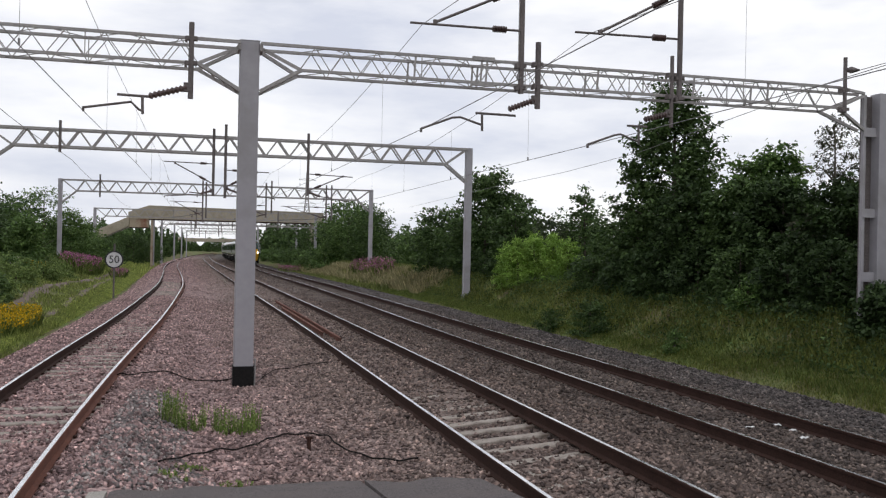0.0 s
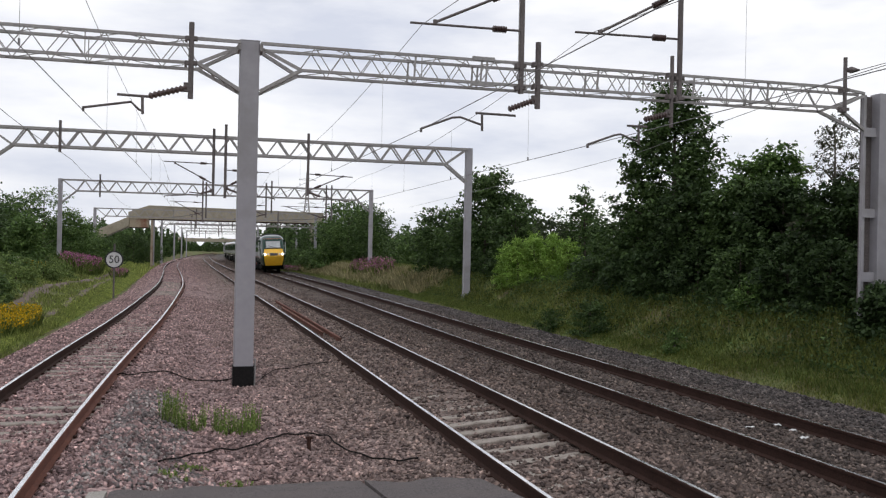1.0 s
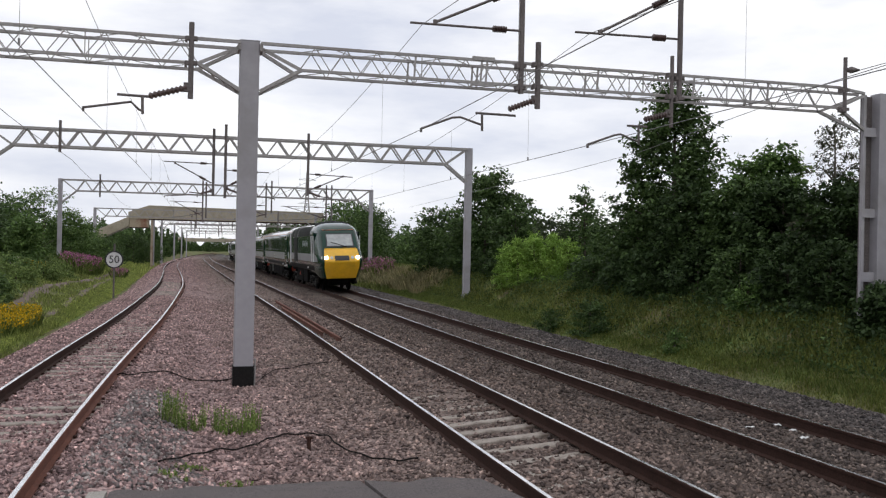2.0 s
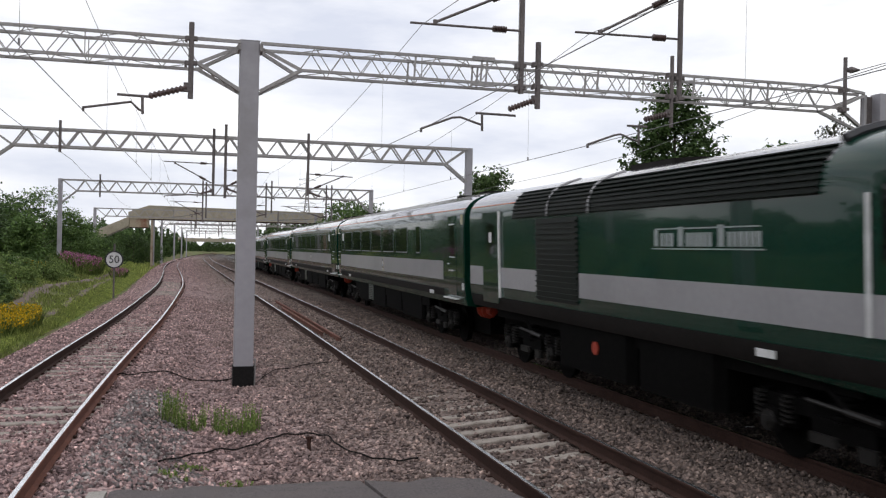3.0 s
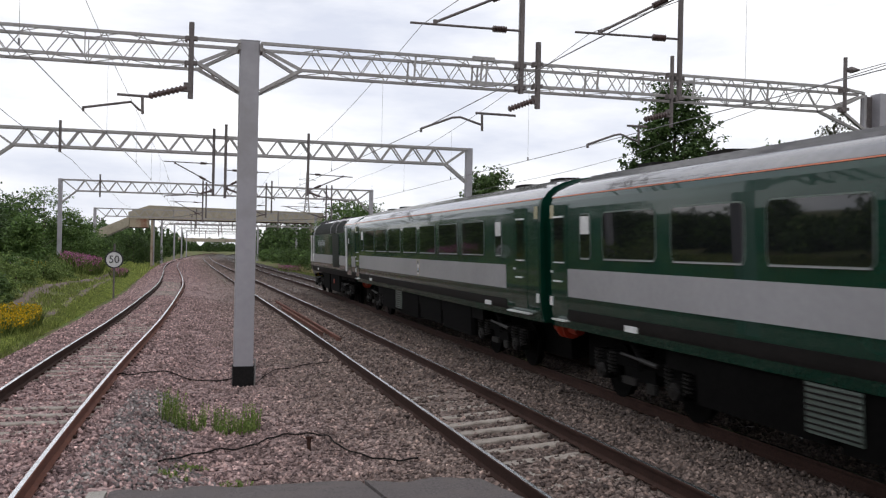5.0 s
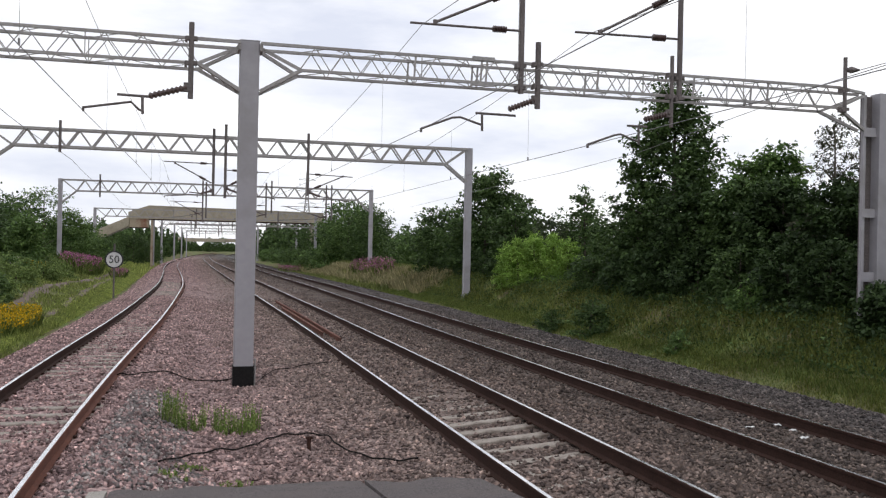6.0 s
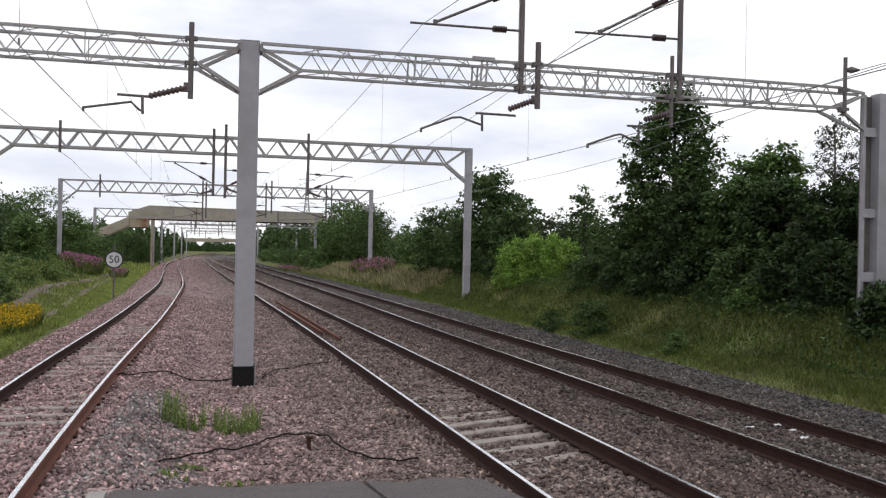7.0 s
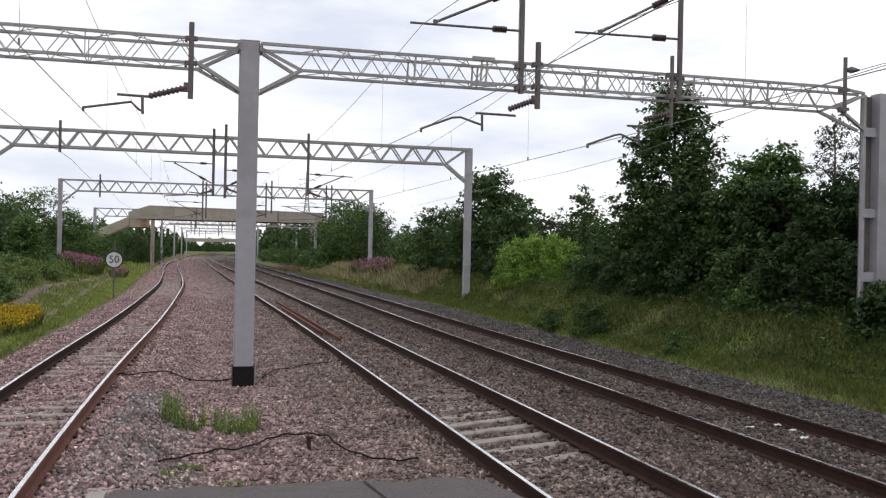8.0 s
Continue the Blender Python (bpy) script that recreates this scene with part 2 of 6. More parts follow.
RIGHT_EDGE, LEFT_EDGE = 13.45, -5.3


def smooth01(t):
    t = min(1.0, max(0.0, t))
    return t * t * (3 - 2 * t)


def ground_z(x, y):
    """Height of the natural ground: a cutting floor with low banks on both sides."""
    xr, xl = x - (RIGHT_EDGE + spline(y, BEND_DOWN)), (LEFT_EDGE + c_slow(y) + 2.2) - x
    z = -0.55
    if xr > -0.4:
        z += 0.25 * smooth01((xr + 0.4) / 0.8) + 1.30 * smooth01((xr - 0.3) / 3.4) + 0.5 * smooth01((xr - 4) / 20)
    if xl > -0.4:
        z += 0.25 * smooth01((xl + 0.4) / 0.8) + 1.1 * smooth01((xl - 0.5) / 7.0) + 0.6 * smooth01((xl - 8) / 25)
    z += grade(y)
    if abs(x) < 120 and (xr > 0.3 or xl > 0.3):
        z += 0.10 * noise.noise((x * 0.6, y * 0.4, 0)) + 0.04 * noise.noise((x * 2.1, y * 1.9, 3))
    return z


def ballast_z(x, y):
    """Top of the ballast: crowned under each track, falling away at the shoulders."""
    cover = 0.03 * noise.noise((x * 0.5, y * 0.35, 2))
    rail = [(c_slow(y), 0.12, 0.0, -0.217 + 1.5 * cover), (c_up(y), 0.0, 0.12, -0.228 + 0.05 * smooth01((y - 15) / 6) + 1.3 * cover), (c_down(y), 0.0, 0.06, -0.20)]
    z = -0.32
    for c, zl, dz, fill in rail:
        d = x - c
        if abs(d) < 2.6:
            top = zl + dz * (d / GAUGE + 0.5) + fill
            if abs(d) > 0.83:
                top = max(top, zl + dz * (d / GAUGE + 0.5) - (0.215 if zl == 0.0 and dz < 0.1 else 0.18))
            k = smooth01((2.5 - abs(d)) / 1.1)
            z = max(z, top * k + -0.32 * (1 - k))
    right, left = RIGHT_EDGE + spline(y, BEND_DOWN), LEFT_EDGE + c_slow(y) + 2.2
    z -= 0.40 * smooth01((x - right + 1.3) / 1.7) + 0.5 * smooth01((left + 0.9 - x) / 1.3)
    z += 0.02 * noise.noise((x * 1.2, y * 1.2, 7)) + grade(y)
    return z


def steps(a, b, first, grow):
    out, s = [a], first
    while out[-1] < b:
        out.append(min(b, out[-1] + s))
        s *= grow
    return out


ys = [-2500, -900, -400, -200, -80, -40, -20, -8] + steps(0, 3200, 0.7, 1.025)
xs_r = steps(LEFT_EDGE - 2, 24, 0.5, 1.0) + steps(24, 2500, 1.0, 1.22)[1:]
xs_l = [-x for x in steps(6.5, 2500, 0.6, 1.12)][::-1]
gx = xs_l[:-1] + xs_r
b = Build().grid([[(x, y, ground_z(x, y)) for x in gx] for y in ys])
ground = tagged(part("ground", b, GRASSGROUND, smooth=True), "rough grassy ground with bare soil patches beside the railway", "ground", kind="structure")

ys2 = [-420, -200, -100, -60, -30, -10] + steps(0, 420, 0.35, 1.018)
rows = []
for y in ys2:
    left, right = LEFT_EDGE + c_slow(y) + 2.2 - 0.5, RIGHT_EDGE + spline(y, BEND_DOWN) + 0.5
    rows.append([(left + (right - left) * i / 90, y, ballast_z(left + (right - left) * i / 90, y)) for i in range(91)])
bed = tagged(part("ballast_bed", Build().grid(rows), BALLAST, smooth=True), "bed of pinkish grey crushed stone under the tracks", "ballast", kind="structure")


# ---- tracks ----
def rail_mesh(b, line, off, zf, y0, y1):
    prof = [(-0.07, -0.159), (0.07, -0.159), (0.07, -0.148), (0.012, -0.128), (0.012, -0.045), (0.034, -0.032), (0.036, -0.008), (0.026, 0.0), (-0.026, 0.0), (-0.036, -0.008), (-0.034, -0.032), (-0.012, -0.045), (-0.012, -0.128), (-0.07, -0.148)]
    yy = [y for y in [-300, -150, -50, -25, -10] + steps(0, 460, 1.0, 1.02) if y0 < y < y1]
    yy = [y0] + yy + [y1]
    rows_ = []
    for y in yy:
        e = 0.05
        t = Vector((line(y + e) - line(y - e), 2 * e, 0)).normalized()
        n = Vector((t.y, -t.x, 0))
        c = Vector((line(y), y, zf + grade(y))) + n * off
        rows_.append([c + n * px + Vector((0, 0, pz * 1.2)) for px, pz in prof])
    nprof = len(prof)
    start = len(b.f)
    b.grid(rows_, 0, closed=True)
    for i in range(start, len(b.f)):
        if (i - start) % nprof == 7:
            b.m[i] = 1


def sleeper_build(w=2.5):
    b = Build()
    ys_ = ((-w / 2, 0.0), (-0.75, 0.0), (-0.45, -0.012), (0.45, -0.012), (0.75, 0.0), (w / 2, 0.0))
    rows_ = [[(x, -0.14, dz - 0.2), (x, -0.115, dz - 0.01), (x, -0.10, dz), (x, 0.10, dz), (x, 0.115, dz - 0.01), (x, 0.14, dz - 0.2)] for x, dz in ys_]
    b.grid(rows_, 0, closed=True)
    b.add(rows_[0], [(0, 1, 2, 3, 4, 5)])
    b.add(rows_[-1], [(5, 4, 3, 2, 1, 0)])
    for s in (-1, 1):
        for o in (-0.1, 0.1):
            b.box((s * GAUGE / 2 + o, 0, 0.02), (0.05, 0.09, 0.035), 1)
    return b


SLEEPER_MESH = sleeper_build().mesh("sleeper", [SLEEPER, RUST])


def railway(label, line, zl, dz, seed):
    tr = thing("railway_track", label, "railway track", "railway tracks", "structure")
    for s in (-1, 1):
        b = Build()
        rail_mesh(b, line, s * GAUGE / 2, zl + (dz if s > 0 else 0), -420, 460)
        part("rail", b, [RUST_ORANGE if line is c_slow and s > 0 else RUST, RAILTOP], tr, "steel rail with rusty sides and polished head")
    rnd = random.Random(seed)
    far = Build()
    y = 5.0
    tilt = -math.degrees(math.atan2(dz, GAUGE))
    while y < 190:
        sl = math.atan2(line(y + 0.5) - line(y - 0.5), 1.0)
        m = pose(line(y), y + rnd.uniform(-0.03, 0.03), zl + dz / 2 - (0.222 if line is c_down else 0.197) + grade(y) + rnd.uniform(-0.012, 0.006), 0, tilt, -math.degrees(sl) + rnd.uniform(-0.8, 0.8))
        if y < 70:
            ob = new("sleeper", SLEEPER_MESH)
            ob.parent = tr
            ob.matrix_basis = m
        else:
            far.box(m.translation + Vector((0, 0, -0.10)), (2.4, 0.24, 0.1))
        y += 0.65
    tagged(part("distant_sleepers", far, SLEEPER, tr), kind="stuff")
    return tr


railway("slow line of rusty rails on concrete sleepers in pink ballast", c_slow, 0.12, 0.0, 1)
railway("fast line with polished rails on buried concrete sleepers", c_up, 0.0, 0.12, 2)
railway("fast line with dark rails next to the grassy bank", c_down, 0.0, 0.06, 3)
# ---- overhead line structures ----

def place(name, mesh, parent, at):
    ob = new(name, mesh)
    ob.parent = parent
    ob.location = at
    return ob


def lattice_boom(parent, x0, x1, y, zt, depth, width, panel, chord, lace):
    """Four-chord lattice girder between x0 and x1: chords, side, top and bottom lacing, each a part."""
    zb = zt - depth
    for yy in (y - width / 2, y + width / 2):
        for zz in (zt, zb):
            part("chord", Build().beam((x0, yy, zz), (x1, yy, zz), chord, chord), GALV, parent)
    n = max(2, round((x1 - x0) / panel))
    dx = (x1 - x0) / n
    rise = Build().beam((0, 0, 0), (dx / 2, 0, depth), lace, lace).mesh("brace", [GALV])
    fall = Build().beam((0, 0, depth), (dx / 2, 0, 0), lace, lace).mesh("brace", [GALV])
    over = [Build().beam((0, -s * width / 2, 0), (dx, s * width / 2, 0), lace * 0.8, lace * 0.8).mesh("tie", [GALV]) for s in (-1, 1)]
    post = Build().beam((0, 0, 0), (0, 0, depth), lace, lace).mesh("stiffener", [GALV])
    for i in range(n):
        a = x0 + i * dx
        for yy in (y - width / 2, y + width / 2):
            place("brace", rise, parent, (a, yy, zb))
            place("brace", fall, parent, (a + dx / 2, yy, zb))
        for zz in (zt, zb):
            place("tie", over[i % 2], parent, (a, y, zz))
    for k in range(1, 5):
        for yy in (y - width / 2, y + width / 2):
            place("stiffener", post, parent, (x0 + (x1 - x0) * k / 5, yy, zb))


def insulator(b, a, c, r=0.055, sheds=9):
    """Ribbed porcelain insulator from a to c."""
    a, c = Vector(a), Vector(c)
    pts, rad = [], []
    for i in range(sheds * 2 + 1):
        pts.append(a.lerp(c, i / (sheds * 2)))
        rad.append(r if i % 2 else r * 0.55)
    b.tube(pts, rad, 8)


def box_mast(parent, x, y, z0, z1, w=0.39, d=0.39, name="mast"):
    b = Build()
    b.box((x, y, (z0 + 0.22 + z1) / 2), (w, d, z1 - z0 - 0.22), bevel=0.012)
    b.box((x, y, z1 + 0.006), (w + 0.02, d + 0.02, 0.012))
    m = part(name, b, MASTGREY, parent, "grey painted steel box mast")
    part("mast_foot", Build().box((x, y, z0 + 0.06), (w + 0.03, d + 0.03, 0.76), bevel=0.015), BITUMEN, parent, "black bitumen-coated mast foot")
    return m


# nearest gantry, over all the lines
Y1 = 19.7
g1 = thing("catenary_gantry", "grey lattice girder gantry on a slab-sided box mast among the ballast", "railway gantry", "overhead line gantries")
box_mast(g1, 1.14, Y1, -0.34, 6.745)
ZT, ZB, GW = 6.67, 6.18, 0.70
lattice_boom(g1, 2.13, 15.05, Y1, ZT, ZT - ZB, GW, 0.66, 0.058, 0.018)
lattice_boom(g1, -10.5, 0.12, Y1, ZT, ZT - ZB, GW, 0.70, 0.058, 0.018)
for sgn, xn in ((1, 2.17), (-1, 0.12)):
    face = 1.15 + sgn * 0.2
    for yy in (Y1 - GW / 2, Y1 + GW / 2):
        ym = Y1 + (yy - Y1) * 0.5
        part("end_chord", Build().beam((xn, yy, ZT), (face, yy, ZT), 0.062, 0.062), GALV, g1)
        part("end_brace", Build().beam((xn, yy, ZB), (face, ym, ZT - 0.06), 0.065, 0.065), GALV, g1)
        part("haunch_strut", Build().beam((xn, yy, ZB), (face, ym, 5.72), 0.07, 0.07), GALV, g1)
    p0, p1 = Vector((xn, Y1 - GW / 2, ZB)), Vector((face, Y1 - GW / 4, 5.72))
    q0, q1 = Vector((xn, Y1 + GW / 2, ZB)), Vector((face, Y1 + GW / 4, 5.72))
    for k in (0.25, 0.5, 0.75):
        part("haunch_lace", Build().beam(p0.lerp(p1, k), q0.lerp(q1, min(1, k + 0.2)), 0.02, 0.02), GALV, g1)
    part("mast_bracket", Build().box((face + sgn * 0.02, Y1, ZT - 0.05), (0.06, 0.5, 0.16)), GALV, g1)
b = Build()
b.tube([(1.37, Y1 - 0.1, -0.3), (1.37, Y1 - 0.1, 0.25)], 0.02)
part("earth_bond", b, GALV, g1)

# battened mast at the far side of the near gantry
# dark sheet added behind the uprights in place of the recess's shade
part("recess_shade_sheet", Build().box((16.27, Y1 + 0.12, 3.29), (0.36, 0.03, 6.6)), DARKSTEEL, g1, "dark sheet standing in for the shaded recess between the uprights")
part("mast_upright", Build().box((16.09, Y1, 3.29), (0.09, 0.10, 6.62), bevel=0.01), MASTGREY, g1)
part("mast_upright", Build().box((16.56, Y1, 3.31), (0.30, 0.36, 6.66), bevel=0.01), MASTGREY, g1)
for z, hgt in ((5.68, 0.22), (3.68, 0.22), (2.1, 0.24), (0.7, 0.24)):
    part("batten_plate", Build().box((16.25, Y1 - 0.06, z), (0.42, 0.03, hgt)), MASTGREY, g1)
for yy in (Y1 - GW / 2, Y1 + GW / 2):
    ym = Y1 + (yy - Y1) * 0.3
    part("end_chord", Build().beam((15.05, yy, ZT), (16.0, ym, ZT - 0.05), 0.062, 0.062), GALV, g1)
    part("end_brace", Build().beam((15.05, yy, ZB), (16.0, ym, ZT - 0.10), 0.06, 0.06), GALV, g1)
    part("haunch_strut", Build().beam((15.05, yy, ZB), (16.0, ym, 5.72), 0.07, 0.07), GALV, g1)


def drop_tube(parent, x, y, z0, z1, r=0.062, clamps=()):
    b = Build()
    b.tube([(x, y, z0), (x, y, z1)], r, 10)
    for z in clamps:
        b.box((x, y + 0.04, z), (0.24, 0.16, 0.07), bevel=0.02)
        b.box((x - 0.1, y, z - 0.05), (0.05, 0.2, 0.05))
    return part("drop_tube", b, DARKSTEEL, parent, "dark steel drop tube")


YF = Y1 - GW / 2 - 0.10
drop_tube(g1, -0.015, YF, 5.45, 6.96, 0.055, (6.65, 6.16))
drop_tube(g1, 7.30, YF, 5.68, 7.13, 0.062, (6.66, 6.18))
drop_tube(g1, 6.91, YF, 5.99, 8.9, 0.062, (6.6, 6.12))
drop_tube(g1, 10.55, YF, 5.45, 7.07, 0.045, (6.65, 6.16))
drop_tube(g1, 10.74, YF, 6.08, 8.9, 0.062, (6.6, 6.12))
drop_tube(g1, 15.17, YF, 6.05, 7.38, 0.048, (6.6, 6.14))


def registration(parent, y, ins0, ins1, tube0, tube1, up0, up1, arm, s=1.0):
    """Registration assembly that steadies the contact wire: insulator, stub tube, drop bracket and bent arm."""
    b = Build()
    insulator(b, (ins0[0], y, ins0[1]), (ins1[0], y, ins1[1]), 0.075 * s)
    part("insulator", b, INSULATOR, parent, "ribbed brown porcelain insulator")
    part("stub_tube", Build().tube([(tube0[0], y, tube0[1]), (tube1[0], y, tube1[1])], 0.026 * s), DARKSTEEL, parent)
    part("drop_bracket", Build().tube([(up0[0], y, up0[1]), (up1[0], y, up1[1])], 0.028 * s), DARKSTEEL, parent)
    part("registration_arm", Build().tube([(p[0], y, p[1]) for p in arm], 0.024 * s), DARKSTEEL, parent, "bent steel registration arm")
    part("wire_clamp", Build().box((arm[-1][0], y, arm[-1][1] - 0.03), (0.04, 0.06, 0.09)), DARKSTEEL, parent)
    part("insulator_bracket", Build().box((ins0[0], y, ins0[1]), (0.16 * s, 0.1, 0.18 * s), bevel=0.02), DARKSTEEL, parent)


registration(g1, YF, (-0.07, 5.67), (-0.80, 5.45), (-0.72, 5.44), (-1.39, 5.45), (-0.92, 5.44), (-0.91, 5.09), [(-0.92, 5.16), (-0.97, 5.17), (-1.13, 5.32), (-2.0, 5.16)])
registration(g1, YF, (7.24, 5.87), (6.64, 5.63), (5.90, 5.51), (6.80, 5.50), (6.04, 5.51), (6.05, 5.13), [(6.04, 5.26), (5.93, 5.29), (5.56, 5.40), (5.38, 5.38), (4.70, 5.11)])
registration(g1, YF, (10.50, 5.76), (9.88, 5.59), (9.46, 5.43), (9.95, 5.43), (9.74, 5.42), (9.75, 5.02), [(9.74, 5.09), (9.62, 5.12), (9.30, 5.23), (9.15, 5.2), (8.51, 4.96)])
# paired lacing posts where the girder sections are spliced
for xs_p in (4.55, 6.02, 6.14, 8.75, 11.15, 13.1):
    for yy in (Y1 - GW / 2, Y1 + GW / 2):
        part("splice_post", Build().beam((xs_p, yy, ZB), (xs_p + 0.03, yy, ZT), 0.035, 0.035), GALV, g1)
part("splice_plate", Build().box((6.08, Y1 - GW / 2 - 0.02, ZT + 0.03), (0.5, 0.05, 0.08)).box((6.08, Y1 - GW / 2 - 0.02, ZB - 0.03), (0.5, 0.05, 0.08)), GALV, g1)


def cantilever(parent, y, tip, root, brace_low, brace_top, s=1.0):
    """Cantilever that carries the catenary wire: a level tube with insulator and a raking stay."""
    b = Build()
    d = Vector((root[0] - tip[0], 0, root[1] - tip[1]))
    t, r = Vector((tip[0], y, tip[1])), Vector((root[0], y, root[1]))
    i0, i1 = t + d * 0.74, t + d * 0.87
    b.tube([t, i0], 0.026 * s)
    b.tube([i1, r], 0.026 * s)
    bl, bt = Vector((brace_low[0], y, brace_low[1])), Vector((brace_top[0], y, brace_top[1]))
    j0, j1 = bl.lerp(bt, 0.66), bl.lerp(bt, 0.84)
    b.tube([bl, j0], 0.03 * s)
    b.tube([j1, bt], 0.03 * s)
    b.box(bl, (0.08 * s, 0.08, 0.1 * s), bevel=0.01)
    part("cantilever", b, DARKSTEEL, parent)
    b = Build()
    insulator(b, i0, i1, 0.08 * s)
    insulator(b, j0, j1, 0.08 * s)
    part("insulator", b, INSULATOR, parent, "ribbed brown porcelain insulator")


cantilever(g1, YF, (4.42, 7.33), (6.88, 7.35), (4.96, 7.38), (6.88, 8.28))
cantilever(g1, YF, (8.16, 7.43), (10.70, 7.47), (8.75, 7.47), (10.70, 8.52))
b = Build()
b.tube([(15.22, YF, 7.08), (15.3, YF - 0.05, 7.08), (15.42, YF - 0.2, 7.06)], [0.05, 0.085, 0.02], 8)
part("pulley_wheel", b, DARKSTEEL, g1)


def far_gantry(y, xl, xr, zt, depth, zl, zr, drops, s=1.0, label="grey lattice gantry on slender masts across the tracks"):
    """Portal of two masts and a zig-zag girder with drop tubes and cantilevers."""
    g = thing("catenary_gantry", label, "railway gantry", "overhead line gantries")
    for x, z0 in ((xl, zl), (xr, zr)):
        b = Build()
        b.box((x, y, (z0 - 0.4 + zt + 0.08) / 2), (0.36, 0.36, zt + 0.48 - z0), bevel=0.02)
        b.box((x, y, z0 - 1.1), (0.5, 0.5, 1.5), bevel=0.02)
        part("mast", b, MASTGREY, g)
    zb = zt - depth
    a, c = xl + 1.35, xr - 1.35
    w = 0.5
    for yy in (y - w / 2, y + w / 2):
        part("chord", Build().beam((xl + 0.15, yy, zt), (xr - 0.15, yy, zt), 0.12, 0.12), GALV, g)
        part("chord", Build().beam((a, yy, zb), (c, yy, zb), 0.12, 0.12), GALV, g)
        n = round((c - a) / (depth * 1.4))
        dx = (c - a) / n
        for x0, x1 in ((xl + 0.15, a), (xr - 0.15, c)):
            part("brace", Build().beam((x0, yy, zt), (x1, yy, zb), 0.07, 0.09), GALV, g)
            part("haunch_strut", Build().beam((x0, yy, zt - 2.1 * depth), (x1, yy, zb), 0.07, 0.1), GALV, g)
        rise = Build().beam((0, 0, 0), (dx / 2, 0, depth), 0.06, 0.075).mesh("brace", [GALV])
        fall = Build().beam((0, 0, depth), (dx / 2, 0, 0), 0.06, 0.075).mesh("brace", [GALV])
        for i in range(n):
            place("brace", rise, g, (a + i * dx, yy, zb))
            place("brace", fall, g, (a + (i + 0.5) * dx, yy, zb))
    for x, z0, z1 in drops:
        b = Build()
        b.tube([(x, y - w / 2 - 0.1, z0), (x, y - w / 2 - 0.1, z1)], 0.07, 8)
        part("drop_tube", b, DARKSTEEL, g)
    return g


g2 = far_gantry(50, -9.75, 14.97, 8.15, 0.86, 0.2, 0.42, [(1.18, 5.1, 8.55), (1.78, 5.0, 8.8), (6.03, 5.25, 8.55), (-6.2, 7.0, 8.57)])
YG = 50 - 0.35
cantilever(g2, YG, (-1.28, 6.77), (1.15, 6.74), (-0.72, 6.70), (1.1, 5.75))
cantilever(g2, YG, (8.41, 6.34), (6.1, 6.42), (7.9, 6.36), (6.1, 5.55))
cantilever(g2, YG, (4.0, 6.40), (1.85, 6.45), (3.4, 6.4), (1.85, 5.6))
registration(g2, YG, (1.1, 5.35), (0.6, 5.2), (0.6, 5.2), (0.0, 5.25), (0.4, 5.25), (0.4, 5.0), [(0.4, 5.1), (0.2, 5.12), (-1.2, 5.02)])
registration(g2, YG, (1.85, 5.5), (2.4, 5.3), (2.4, 5.3), (2.9, 5.25), (2.7, 5.3), (2.7, 5.05), [(2.7, 5.15), (3.0, 5.2), (4.3, 5.05)])
registration(g2, YG, (6.1, 5.45), (6.7, 5.25), (6.6, 5.25), (7.2, 5.2), (6.9, 5.25), (6.9, 5.0), [(6.9, 5.1), (7.2, 5.15), (8.3, 5.02)])
g3 = far_gantry(88, -10.88, 16.73, 8.05, 0.95, 0.55, 0.75, [(1.2, 4.6, 8.4), (1.5, 5.0, 8.3), (6.85, 5.2, 8.4), (7.35, 5.6, 8.6), (12.4, 5.1, 8.4), (12.9, 5.1, 8.4), (-7.58, 6.6, 8.6)])
YG = 88 - 0.35
cantilever(g3, YG, (-1.7, 6.45), (1.15, 6.4), (-1.2, 6.4), (1.15, 5.2))
cantilever(g3, YG, (4.2, 6.3), (6.8, 6.3), (4.6, 6.3), (6.8, 5.4))
cantilever(g3, YG, (8.2, 6.3), (12.3, 6.3), (8.6, 6.3), (12.3, 5.3))
for x0, x1 in ((1.2, -1.4), (6.85, 4.0), (12.4, 8.0)):
    registration(g3, YG, (x0, 5.5), (x0 - 0.7, 5.35), (x0 - 0.6, 5.3), (x0 - 1.1, 5.3), (x0 - 0.9, 5.3), (x0 - 0.9, 5.0), [(x0 - 0.9, 5.1), (x0 - 1.1, 5.2), (x1, 5.0)])
g4 = far_gantry(130, -11.8, 17.0, 7.1, 1.0, 0.4, 0.8, [(1.0, 4.8, 7.4), (6.6, 4.9, 7.4), (11.8, 4.9, 7.4)])
far_gantry(150, -5.15, 21.5, 6.55, 0.9, -0.1, 0.6, [(1.0, 4.8, 6.9), (6.6, 4.9, 6.9), (11.8, 4.9, 6.9)], label="far grey lattice gantry just past the footbridge")
for yy, sh in ((178, -0.5), (226, 0.4), (274, 2.0), (322, 4.5)):
    g = far_gantry(yy, {178: -4.65, 226: -3.1, 274: -1.75, 322: -0.5}[yy], (19.7 if yy == 178 else 15.5 + sh), 7.3, 0.9, 0.2, 0.3, [(1.0 + sh, 4.9, 7.5), (6.4 + sh, 4.9, 7.5), (11.4 + sh, 4.9, 7.5)], label="far grey lattice gantry across the railway")


